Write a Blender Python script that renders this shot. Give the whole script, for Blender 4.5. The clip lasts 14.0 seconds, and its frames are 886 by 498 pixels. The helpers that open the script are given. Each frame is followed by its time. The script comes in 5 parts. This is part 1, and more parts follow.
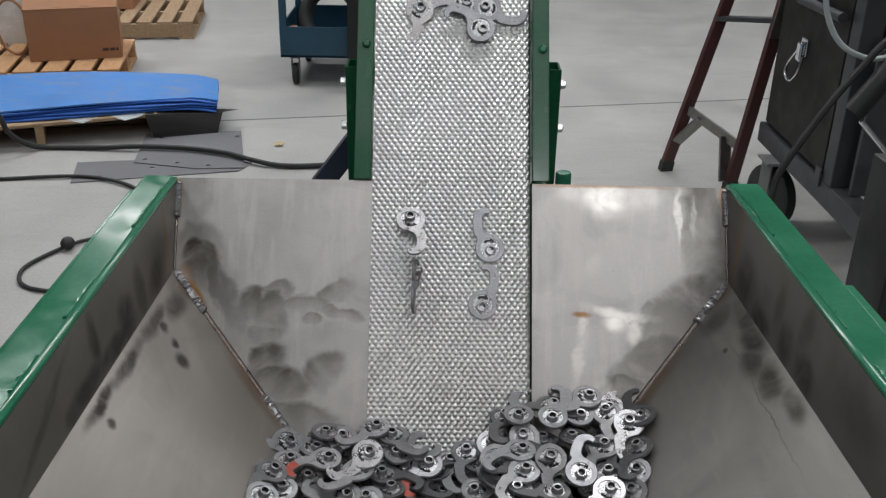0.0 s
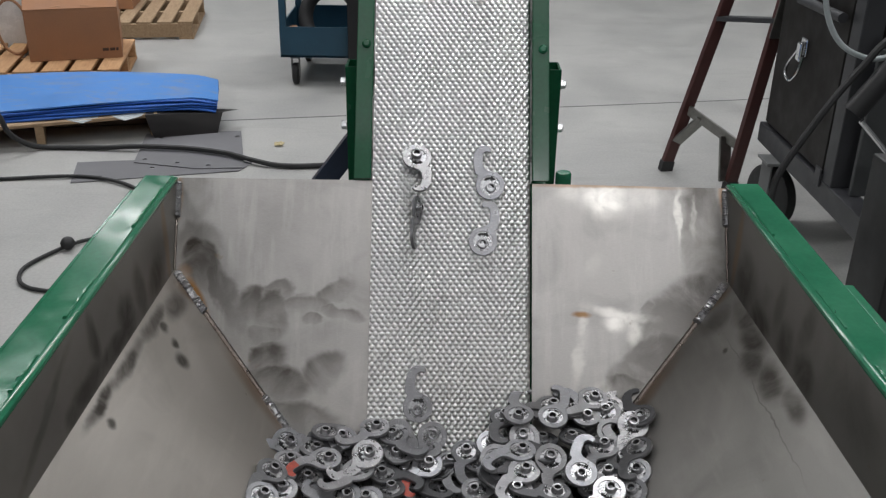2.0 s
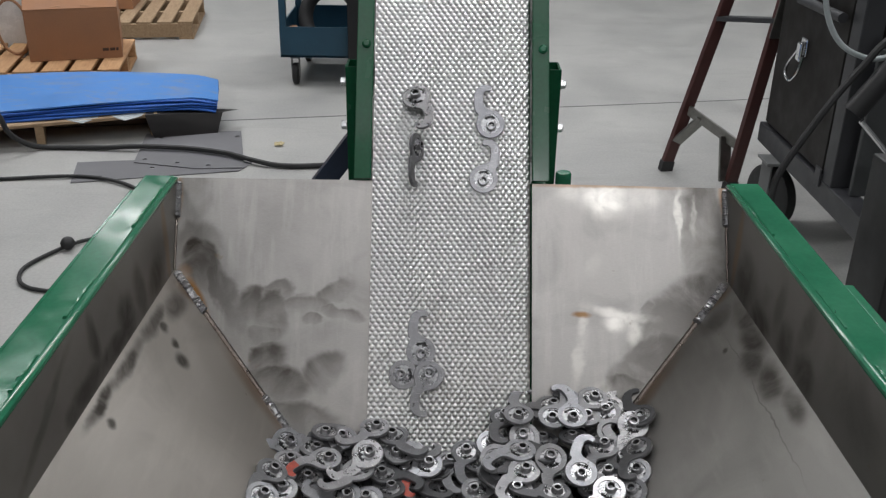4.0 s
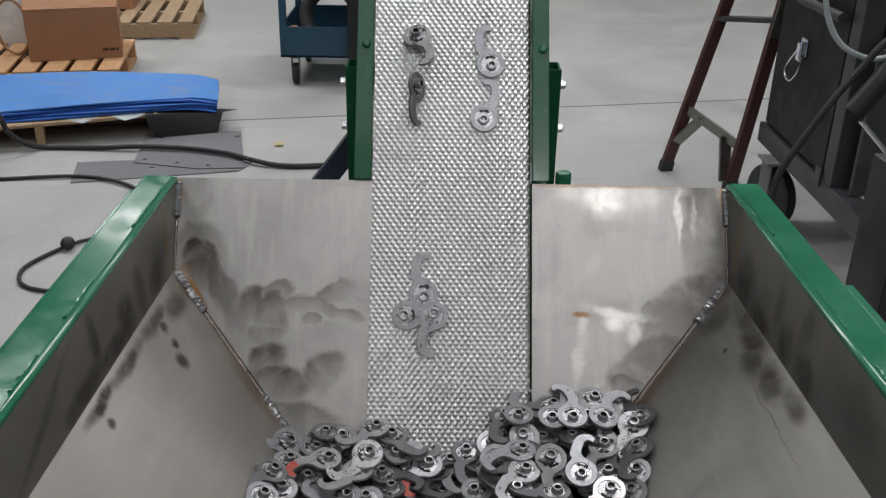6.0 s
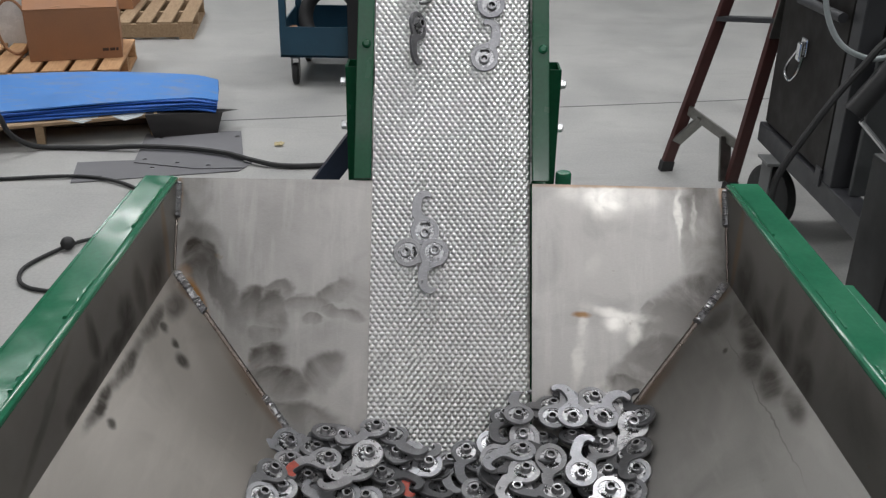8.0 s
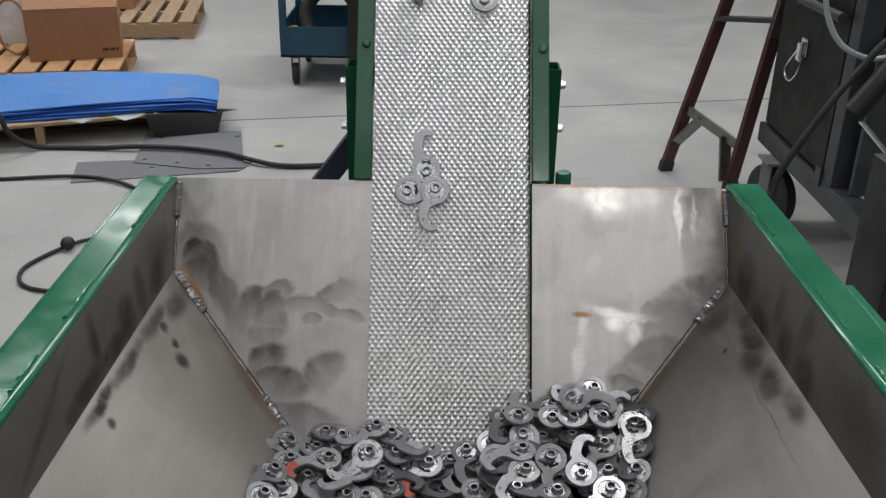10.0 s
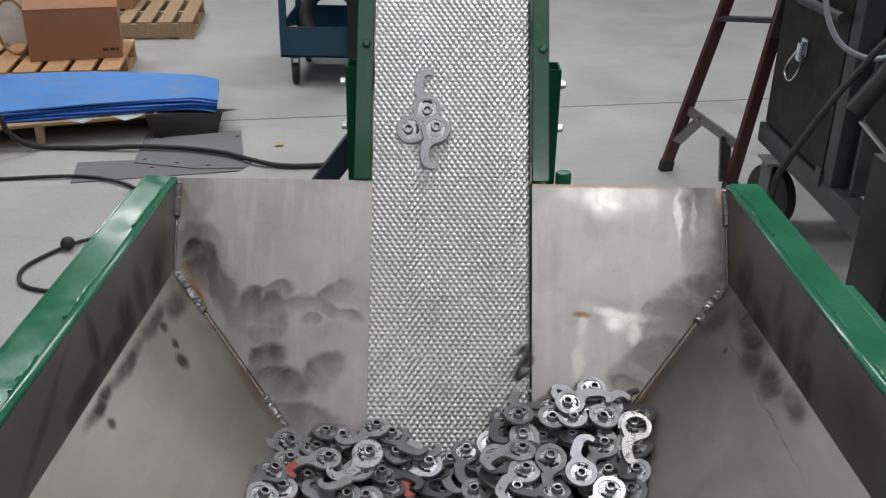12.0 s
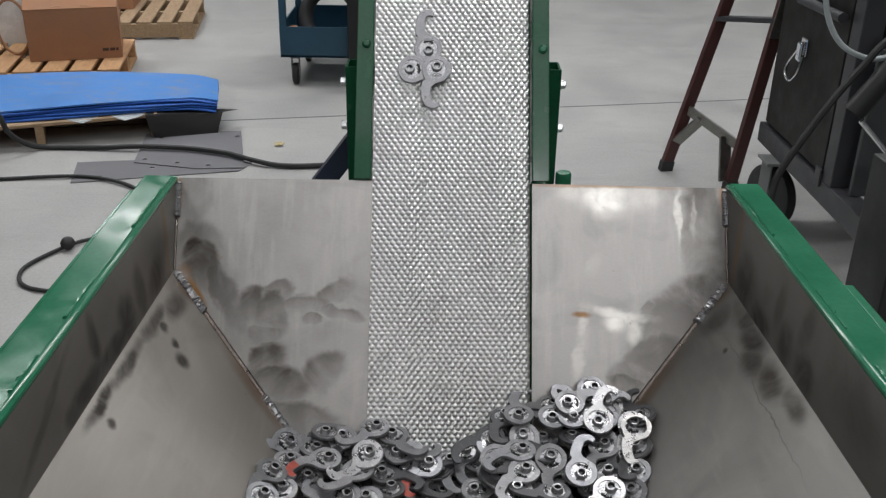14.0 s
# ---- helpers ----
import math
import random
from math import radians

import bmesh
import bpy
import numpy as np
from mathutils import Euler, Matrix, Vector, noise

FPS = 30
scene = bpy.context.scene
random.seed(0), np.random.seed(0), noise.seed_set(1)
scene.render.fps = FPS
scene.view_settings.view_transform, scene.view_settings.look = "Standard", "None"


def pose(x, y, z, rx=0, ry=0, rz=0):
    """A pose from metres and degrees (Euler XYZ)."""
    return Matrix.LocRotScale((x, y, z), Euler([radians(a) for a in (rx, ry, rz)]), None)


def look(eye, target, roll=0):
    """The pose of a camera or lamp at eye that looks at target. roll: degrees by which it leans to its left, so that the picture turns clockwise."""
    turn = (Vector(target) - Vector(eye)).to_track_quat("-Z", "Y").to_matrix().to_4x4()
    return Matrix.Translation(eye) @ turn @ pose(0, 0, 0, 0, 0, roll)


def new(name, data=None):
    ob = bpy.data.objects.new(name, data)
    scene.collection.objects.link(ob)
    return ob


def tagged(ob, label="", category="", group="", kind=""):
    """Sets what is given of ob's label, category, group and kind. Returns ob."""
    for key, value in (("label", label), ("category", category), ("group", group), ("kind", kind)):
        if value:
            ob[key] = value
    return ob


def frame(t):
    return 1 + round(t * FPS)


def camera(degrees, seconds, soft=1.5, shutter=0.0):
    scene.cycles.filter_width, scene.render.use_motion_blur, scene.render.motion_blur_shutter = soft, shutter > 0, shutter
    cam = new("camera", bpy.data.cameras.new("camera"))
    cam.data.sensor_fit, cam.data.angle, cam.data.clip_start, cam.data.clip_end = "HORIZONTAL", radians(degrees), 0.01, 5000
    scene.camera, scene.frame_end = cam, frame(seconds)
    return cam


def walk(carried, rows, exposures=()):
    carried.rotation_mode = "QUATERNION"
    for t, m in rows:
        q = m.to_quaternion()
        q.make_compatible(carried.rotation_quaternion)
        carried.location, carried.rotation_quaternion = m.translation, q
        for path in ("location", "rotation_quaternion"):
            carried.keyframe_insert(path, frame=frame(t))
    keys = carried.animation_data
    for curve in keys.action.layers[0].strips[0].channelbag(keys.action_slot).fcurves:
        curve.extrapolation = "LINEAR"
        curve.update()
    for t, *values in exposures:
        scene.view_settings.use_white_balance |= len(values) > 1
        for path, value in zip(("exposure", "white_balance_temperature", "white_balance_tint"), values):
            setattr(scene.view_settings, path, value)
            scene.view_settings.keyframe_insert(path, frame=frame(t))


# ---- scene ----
# The hopper's axis runs along y; the camera stands still on a tripod.
EYE = Vector((0.0, 0.0, 1.5))
cam = camera(2 * math.degrees(math.atan(784 / 1660)), 14.0, soft=1.35, shutter=0.6)
AIM = EYE + Vector((math.sin(radians(0.5)) * math.cos(radians(25)), math.cos(radians(0.5)) * math.cos(radians(25)), -math.sin(radians(25))))
walk(cam, [(0.0, look(EYE, AIM, 1.0)), (14.0, look(EYE, AIM, 1.0))], exposures=[(0.0, 0.0), (14.0, 0.0)])

# ---- world and lamps ----
world = bpy.data.worlds.new("world")
scene.world = world
world.use_nodes = True
world.node_tree.nodes["Background"].inputs[0].default_value = (0.75, 0.85, 1.0, 1)
world.node_tree.nodes["Background"].inputs[1].default_value = 0.05
LAMP_W = 66.0
LAMP_COLOR = (0.985, 0.985, 1.0)
# place and share of full output
LAMPS = [(1.5, -2.85, 1.0), (1.85, -4.75, 0.16), (-3.6, -2.6, 0.75), (0.8, 2.6, 1.0), (-3.4, 5.4, 1.0), (1.2, 6.0, 1.0), (-3.0, 6.4, 1.0), (4.6, 6.0, 1.0), (1.2, 10.6, 1.0), (-3.0, 10.6, 1.0)]
CEILING = 5.0

# ---- helpers for materials ----


def shader(name, color, rough=0.5, metal=0.0, spec=0.5):
    m = bpy.data.materials.new(name)
    m.use_nodes = True
    b = m.node_tree.nodes["Principled BSDF"]
    b.inputs["Base Color"].default_value = (*color, 1)
    b.inputs["Roughness"].default_value = rough
    b.inputs["Metallic"].default_value = metal
    b.inputs["Specular IOR Level"].default_value = spec
    return m


def node(m, kind, **values):
    n = m.node_tree.nodes.new(kind)
    for k, v in values.items():
        n.inputs[k].default_value = v
    return n


def link(m, a, b):
    m.node_tree.links.new(a, b)


def coords(m, scale=(1, 1, 1), world_space=True):
    t = node(m, "ShaderNodeTexCoord")
    mp = node(m, "ShaderNodeMapping")
    mp.inputs["Scale"].default_value = scale
    if world_space:
        g = node(m, "ShaderNodeNewGeometry")
        link(m, g.outputs["Position"], mp.inputs["Vector"])
    else:
        link(m, t.outputs["Object"], mp.inputs["Vector"])
    return mp.outputs["Vector"]


def noise_of(m, vec, scale, detail=4.0, rough=0.55, distort=0.0):
    n = node(m, "ShaderNodeTexNoise", Scale=scale, Detail=detail, Roughness=rough, Distortion=distort)
    link(m, vec, n.inputs["Vector"])
    return n.outputs["Fac"]


def ramp(m, fac, stops):
    r = node(m, "ShaderNodeValToRGB")
    e = r.color_ramp.elements
    while len(e) < len(stops):
        e.new(0.5)
    for el, (p, c) in zip(e, stops):
        el.position = p
        el.color = (*c, 1) if len(c) == 3 else c
    link(m, fac, r.inputs["Fac"])
    return r.outputs["Color"]


def grey(p, v):
    return (p, (v, v, v))


def blend(m, fac, a, b, mode="MIX"):
    x = node(m, "ShaderNodeMix")
    x.data_type = "RGBA"
    x.blend_type = mode
    for sock, val in ((x.inputs[0], fac), (x.inputs[6], a), (x.inputs[7], b)):
        if isinstance(val, (int, float)):
            sock.default_value = val
        elif isinstance(val, tuple):
            sock.default_value = (*val, 1)
        else:
            link(m, val, sock)
    return x.outputs[2]


def bsdf(m):
    return m.node_tree.nodes["Principled BSDF"]


def bump(m, height, strength=0.2, distance=0.002):
    b = node(m, "ShaderNodeBump", Strength=strength, Distance=distance)
    link(m, height, b.inputs["Height"])
    link(m, b.outputs["Normal"], bsdf(m).inputs["Normal"])


def mottled(name, color, rough, metal=0.0, amount=0.25, scale=20.0, fine=200.0, bump_by=0.1, rough_by=0.12, world_space=True, stretch=(1, 1, 1)):
    """A surface with stains at one scale and grain at another."""
    m = shader(name, color, rough, metal)
    v = coords(m, stretch, world_space)
    big, small = noise_of(m, v, scale, 5), noise_of(m, v, fine, 3)
    lo = tuple(c * (1 - amount) for c in color)
    hi = tuple(min(1, c * (1 + amount)) for c in color)
    base = ramp(m, big, [(0.3, lo), (0.7, hi)])
    base = blend(m, 0.35, base, ramp(m, small, [(0.3, lo), (0.7, hi)]))
    link(m, base, bsdf(m).inputs["Base Color"])
    rr = ramp(m, big, [grey(0.3, max(0.05, rough - rough_by)), grey(0.7, min(1, rough + rough_by))])
    link(m, rr, bsdf(m).inputs["Roughness"])
    if bump_by:
        bump(m, small, bump_by, 0.001)
    return m


# ---- helpers for meshes ----


def mesh_of(name, bm, material, smooth=False):
    me = bpy.data.meshes.new(name)
    bmesh.ops.recalc_face_normals(bm, faces=bm.faces[:])
    if smooth:
        for f in bm.faces:
            f.smooth = True
    bm.to_mesh(me)
    bm.free()
    me.materials.append(material)
    if smooth:
        me.set_sharp_from_angle(angle=radians(38))
    return me


def part(name, bm, material, parent, label="", smooth=False):
    """One mesh object under a thing or a part."""
    ob = new(name, mesh_of(name, bm, material, smooth))
    ob.parent = parent
    if label:
        tagged(ob, label)
    return ob


def thing(name, at, label, category, group="", kind=""):
    ob = new(name)
    ob.empty_display_size = 0.05
    ob.matrix_basis = at if isinstance(at, Matrix) else Matrix.Translation(at)
    return tagged(ob, label, category, group, kind)


def solid(name, bm, material, label, category, group="", kind="", smooth=False):
    return tagged(new(name, mesh_of(name, bm, material, smooth)), label, category, group, kind)


def box(bm, x0, x1, y0, y1, z0, z1, m=None, bevel=0.0):
    mm = Matrix.LocRotScale(((x0 + x1) / 2, (y0 + y1) / 2, (z0 + z1) / 2), None, (x1 - x0, y1 - y0, z1 - z0))
    r = bmesh.ops.create_cube(bm, size=1, matrix=(m or Matrix()) @ mm)
    if bevel:
        es = list({e for v in r["verts"] for e in v.link_edges})
        bmesh.ops.bevel(bm, geom=es, offset=bevel, segments=2, affect="EDGES", profile=0.5)
    return bm


def boxed(*a, **k):
    return box(bmesh.new(), *a, **k)


def frame_of(d):
    d = d.normalized()
    up = Vector((0, 0, 1)) if abs(d.z) < 0.95 else Vector((1, 0, 0))
    s = d.cross(up).normalized()
    return s, s.cross(d).normalized()


def tube(bm, pts, r, n=10, closed=False, caps=True):
    """A round bar swept along points."""
    pts = [Vector(p) for p in pts]
    rings = []
    s = None
    for i, p in enumerate(pts):
        a = pts[i - 1] if i or closed else pts[i]
        b = pts[(i + 1) % len(pts)] if i < len(pts) - 1 or closed else pts[i]
        d = (b - a).normalized()
        if s is None:
            s, u = frame_of(d)
        else:
            s = (s - d * s.dot(d)).normalized()
            u = s.cross(d)
        rr = r[i] if isinstance(r, (list, tuple)) else r
        rings.append([bm.verts.new(p + rr * (math.cos(t) * s + math.sin(t) * u)) for t in (2 * math.pi * k / n for k in range(n))])
    pairs = list(zip(rings, rings[1:])) + ([(rings[-1], rings[0])] if closed else [])
    for a, b in pairs:
        for k in range(n):
            bm.faces.new((a[k], a[(k + 1) % n], b[(k + 1) % n], b[k]))
    if caps and not closed:
        bm.faces.new(rings[0])
        bm.faces.new(rings[-1][::-1])
    return bm


def smooth_path(pts, steps=8):
    """Catmull-Rom through the points."""
    p = [Vector(q) for q in pts]
    p = [2 * p[0] - p[1]] + p + [2 * p[-1] - p[-2]]
    out = []
    for i in range(1, len(p) - 2):
        for k in range(steps):
            t = k / steps
            a, b, c, d = p[i - 1:i + 3]
            out.append(0.5 * (2 * b + (c - a) * t + (2 * a - 5 * b + 4 * c - d) * t * t + (3 * b - a - 3 * c + d) * t ** 3))
    return out + [p[-2]]


def bar(bm, a, b, w, h, up=None, bevel=0.0):
    """A rectangular bar from a to b, w across and h along up."""
    a, b = Vector(a), Vector(b)
    d = (b - a)
    L = d.length
    d = d.normalized()
    if up is None:
        s, u = frame_of(d)
    else:
        u = (Vector(up) - d * Vector(up).dot(d)).normalized()
        s = d.cross(u)
    m = Matrix(((s.x, d.x, u.x, a.x), (s.y, d.y, u.y, a.y), (s.z, d.z, u.z, a.z), (0, 0, 0, 1)))
    return box(bm, -w / 2, w / 2, 0, L, -h / 2, h / 2, m, bevel)


def slab(bm, outline, thick, m=None, holes=()):
    """A flat plate from an outline in its own plane, with holes, from z = 0 down to -thick."""
    edges = []
    for loop in (outline, *holes):
        vs = [bm.verts.new((*p, 0)) for p in loop]
        edges += [bm.edges.new((vs[i], vs[(i + 1) % len(vs)])) for i in range(len(vs))]
    r = bmesh.ops.triangle_fill(bm, use_beauty=True, use_dissolve=False, edges=edges, normal=(0, 0, 1))
    faces = [g for g in r["geom"] if isinstance(g, bmesh.types.BMFace)]
    ex = bmesh.ops.extrude_face_region(bm, geom=faces)
    vs = [g for g in ex["geom"] if isinstance(g, bmesh.types.BMVert)]
    bmesh.ops.translate(bm, vec=(0, 0, -thick), verts=vs)
    if m is not None:
        bmesh.ops.transform(bm, matrix=m, verts=bm.verts[:])
    return bm


def ring(r, n=32, cx=0.0, cy=0.0):
    return [(cx + r * math.cos(2 * math.pi * k / n), cy + r * math.sin(2 * math.pi * k / n)) for k in range(n)]


def hex_bolt(name, at, axis, across, height, material, parent, label=""):
    """A hexagonal bolt head with its washer."""
    bm = bmesh.new()
    a = Vector(axis).normalized()
    p = Vector(at)
    tube(bm, [p, p + a * height * 0.2], across * 0.72, 20)
    tube(bm, [p + a * height * 0.2, p + a * height * 0.9, p + a * height], [across * 0.57, across * 0.57, across * 0.48], 6)
    return part(name, bm, material, parent, label)

# ---- materials ----


def concrete():
    m = shader("concrete", (0.4, 0.4, 0.38), 0.55)
    v = coords(m)
    cloud = noise_of(m, v, 0.9, 6, 0.6, 0.4)
    mid = noise_of(m, coords(m, (1.0, 0.8, 1)), 3.2, 7, 0.62, 0.6)
    fine = noise_of(m, v, 90.0, 3)
    c = ramp(m, cloud, [(0.3, (0.285, 0.287, 0.28)), (0.7, (0.43, 0.427, 0.41))])
    c = blend(m, 0.28, c, ramp(m, mid, [(0.3, (0.2, 0.2, 0.2)), (0.6, (0.44, 0.437, 0.42))]))
    c = blend(m, 0.15, c, ramp(m, fine, [(0.35, (0.25, 0.25, 0.24)), (0.65, (0.55, 0.55, 0.53))]))
    # tyre scuffs and drag marks, long across the floor
    scuff = noise_of(m, coords(m, (1.0, 3.5, 1)), 2.0, 7, 0.68, 0.8)
    c = blend(m, ramp(m, scuff, [grey(0.52, 0.0), grey(0.72, 0.2)]), c, (0.17, 0.17, 0.163))
    thin = noise_of(m, coords(m, (1.3, 14, 1)), 3.0, 5, 0.65, 1.0)
    c = blend(m, ramp(m, thin, [grey(0.6, 0.0), grey(0.72, 0.18)]), c, (0.14, 0.14, 0.135))
    link(m, c, bsdf(m).inputs["Base Color"])
    link(m, ramp(m, mid, [grey(0.3, 0.38), grey(0.7, 0.62)]), bsdf(m).inputs["Roughness"])
    bump(m, fine, 0.06, 0.001)
    return m


def blotches(m, vec, spots, wiped=False):
    """A mask of soft oval spots: place along x and y, two radii, turn in degrees, strength. wiped: crisp above, fading downwards like a hand smear."""
    out = None
    for x, y, rx, ry, turn, strength in spots:
        mp = node(m, "ShaderNodeMapping")
        mp.vector_type = "TEXTURE"
        mp.inputs["Location"].default_value = (x, y, 0)
        mp.inputs["Rotation"].default_value = (0, 0, radians(turn))
        mp.inputs["Scale"].default_value = (rx, ry, 1000)
        link(m, vec, mp.inputs["Vector"])
        d = node(m, "ShaderNodeVectorMath")
        d.operation = "LENGTH"
        link(m, mp.outputs["Vector"], d.inputs[0])
        f = node(m, "ShaderNodeMapRange")
        f.interpolation_type = "SMOOTHSTEP"
        f.inputs["From Min"].default_value, f.inputs["From Max"].default_value = 1.35, 0.35
        f.inputs["To Max"].default_value = strength
        link(m, d.outputs["Value"], f.inputs["Value"])
        one = f.outputs["Result"]
        if wiped:
            f.inputs["From Min"].default_value, f.inputs["From Max"].default_value = 1.2, 0.75
            xyz = node(m, "ShaderNodeSeparateXYZ")
            link(m, mp.outputs["Vector"], xyz.inputs[0])
            fade = node(m, "ShaderNodeMapRange")
            fade.inputs["From Min"].default_value, fade.inputs["From Max"].default_value = -1.0, 0.75
            fade.inputs["To Min"].default_value = 0.22
            link(m, xyz.outputs["Y"], fade.inputs["Value"])
            mul = node(m, "ShaderNodeMath")
            mul.operation = "MULTIPLY"
            link(m, one, mul.inputs[0])
            link(m, fade.outputs["Result"], mul.inputs[1])
            one = mul.outputs[0]
        if out is None:
            out = one
        else:
            mx = node(m, "ShaderNodeMath")
            mx.operation = "MAXIMUM"
            link(m, out, mx.inputs[0])
            link(m, one, mx.inputs[1])
            out = mx.outputs[0]
    return out


def sheet_coords(m, origin, tilt, swirl=0.045):
    """Places in a sheet's own plane (x across, y up the sheet), bent by a swirl so that stains get ragged outlines."""
    g = node(m, "ShaderNodeNewGeometry")
    sw = node(m, "ShaderNodeTexNoise", Scale=14.0, Detail=3.0, Roughness=0.6, Distortion=0.4)
    link(m, g.outputs["Position"], sw.inputs["Vector"])
    mul = node(m, "ShaderNodeVectorMath")
    mul.operation = "MULTIPLY_ADD"
    link(m, sw.outputs["Color"], mul.inputs[0])
    mul.inputs[1].default_value = (swirl, swirl, swirl)
    link(m, g.outputs["Position"], mul.inputs[2])
    mp = node(m, "ShaderNodeMapping")
    mp.vector_type = "TEXTURE"
    mp.inputs["Location"].default_value = tuple(c + swirl / 2 for c in origin)
    mp.inputs["Rotation"].default_value = tuple(radians(c) for c in tilt)
    link(m, mul.outputs[0], mp.inputs["Vector"])
    return mp.outputs["Vector"]


def plate_steel(name, low, high, smear_scale, seed, origin=(0, 0, 0), tilt=(0, 0, 0), oily=(), rubbed_glints=(), tinted=(), rough=0.46, wiped=False, swirl=0.045):
    """Mill-finish sheet, hazy, with oily hand smears, rubbed patches brightened as painted highlights, weld tint and
    long faint rolling marks.
    """
    m = shader(name, high, 0.35, 1.0)
    mp = node(m, "ShaderNodeMapping")
    g = node(m, "ShaderNodeNewGeometry")
    link(m, g.outputs["Position"], mp.inputs["Vector"])
    mp.inputs["Location"].default_value = (seed, seed * 1.7, seed * 0.6)
    v = mp.outputs["Vector"]
    soft = noise_of(m, v, smear_scale * 0.45, 3, 0.5, 0.3)
    smear = noise_of(m, v, smear_scale, 4, 0.55, 1.2)
    streak = noise_of(m, coords(m, (9, 1.2, 1.2)), 5, 4, 0.6)
    grain = noise_of(m, coords(m, (1, 8, 8)), 160, 3)
    spot = noise_of(m, v, 38, 2)
    bent = sheet_coords(m, origin, tilt, swirl)
    base = ramp(m, soft, [(0.32, low), (0.68, high)])
    base = blend(m, ramp(m, smear, [grey(0.48, 0.0), grey(0.72, 0.4)]), base, tuple(c * 0.6 for c in low))
    base = blend(m, ramp(m, streak, [grey(0.5, 0.0), grey(0.75, 0.3)]), base, tuple(min(1, c * 1.25) for c in high))
    base = blend(m, 0.08, base, ramp(m, grain, [grey(0.3, 0.2), grey(0.7, 0.75)]))
    rr = ramp(m, soft, [grey(0.3, rough - 0.05), grey(0.7, rough + 0.08)])
    if oily:
        o = node(m, "ShaderNodeMath")
        o.operation = "MULTIPLY"
        link(m, blotches(m, bent, oily, wiped), o.inputs[0])
        link(m, ramp(m, noise_of(m, v, 10, 5, 0.6, 1.3), [grey(0.34, 0.62), grey(0.58, 1.2)]), o.inputs[1])
        base = blend(m, o.outputs[0], base, (0.07, 0.062, 0.054))
        rr = blend(m, o.outputs[0], rr, (0.5, 0.5, 0.5))
    if rubbed_glints:
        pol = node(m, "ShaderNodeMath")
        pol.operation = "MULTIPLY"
        link(m, blotches(m, bent, rubbed_glints), pol.inputs[0])
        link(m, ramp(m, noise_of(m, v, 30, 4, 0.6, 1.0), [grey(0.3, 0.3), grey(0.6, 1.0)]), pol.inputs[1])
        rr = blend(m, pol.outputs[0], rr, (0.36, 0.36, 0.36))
        # pale base colour paints the lamp highlight onto the glossier patches
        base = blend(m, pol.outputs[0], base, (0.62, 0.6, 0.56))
    if tinted:
        base = blend(m, blotches(m, sheet_coords(m, origin, tilt, 0.012), tinted), base, (0.3, 0.165, 0.07))
    base = blend(m, ramp(m, spot, [grey(0.74, 0.0), grey(0.78, 0.3)]), base, (0.22, 0.16, 0.1))
    link(m, base, bsdf(m).inputs["Base Color"])
    link(m, rr, bsdf(m).inputs["Roughness"])
    bump(m, soft, 0.12, 0.01)
    return m


def wood(name, color, dark):
    m = shader(name, color, 0.75)
    v = coords(m, (1.2, 9, 9), False)
    a, b = noise_of(m, v, 7, 5, 0.6, 0.8), noise_of(m, v, 60, 3)
    oi = node(m, "ShaderNodeObjectInfo")
    c = ramp(m, a, [(0.3, dark), (0.62, color)])
    c = blend(m, 0.25, c, ramp(m, b, [(0.35, dark), (0.65, color)]))
    c = blend(m, 0.6, c, blend(m, oi.outputs["Random"], (0.62, 0.55, 0.45), (1.0, 1.0, 1.0)), "MULTIPLY")
    link(m, c, bsdf(m).inputs["Base Color"])
    bump(m, b, 0.25, 0.001)
    return m


M_CONCRETE = concrete()
M_WALL = mottled("painted_wall", (0.19, 0.2, 0.205), 0.7, 0, 0.06, 1.5, 60)
M_CEIL = mottled("ceiling_deck", (0.22, 0.222, 0.225), 0.7, 0, 0.06, 1.5, 60)
M_JOINT = shader("joint_filler", (0.13, 0.13, 0.13), 0.8)
# hand smears, plus painted shading beside the right valley
OILY_SHADE_BACK = [
    (-0.465, -0.165, 0.036, 0.057, 10, 0.95), (-0.470, -0.123, 0.044, 0.044, 0, 0.42), (-0.418, -0.225, 0.026, 0.079, 30, 0.64), (-0.367, -0.240, 0.034, 0.037, 0, 0.69), (-0.331, -0.258, 0.035, 0.049, 0, 0.69),
    (-0.318, -0.215, 0.033, 0.018, 0, 0.53), (-0.275, -0.239, 0.059, 0.020, 5, 0.59), (-0.219, -0.219, 0.044, 0.018, 35, 0.53), (-0.204, -0.253, 0.046, 0.014, -10, 0.48), (-0.256, -0.270, 0.023, 0.014, 0, 0.53),
    (-0.335, -0.345, 0.039, 0.040, 0, 0.81), (-0.312, -0.385, 0.059, 0.034, -10, 0.75), (-0.230, -0.365, 0.044, 0.034, 35, 0.69), (-0.347, -0.292, 0.035, 0.020, 0, 0.53), (0.476, -0.112, 0.042, 0.155, 0, 0.58),
    # the ovals turned -42 carry the shading along the right valley
    (0.428, -0.275, 0.064, 0.154, -42, 0.72), (0.35, -0.36, 0.045, 0.11, -42, 0.6), (0.29, -0.44, 0.06, 0.04, 0, 0.55), (0.21, -0.45, 0.04, 0.05, 0, 0.4), (-0.28, -0.45, 0.09, 0.035, -8, 0.55), (0.329, -0.390, 0.048, 0.031, 0, 0.64), (0.373, -0.252, 0.017, 0.033, -20, 0.38), (-0.484, -0.034, 0.033, 0.057, 0, 0.37),
]
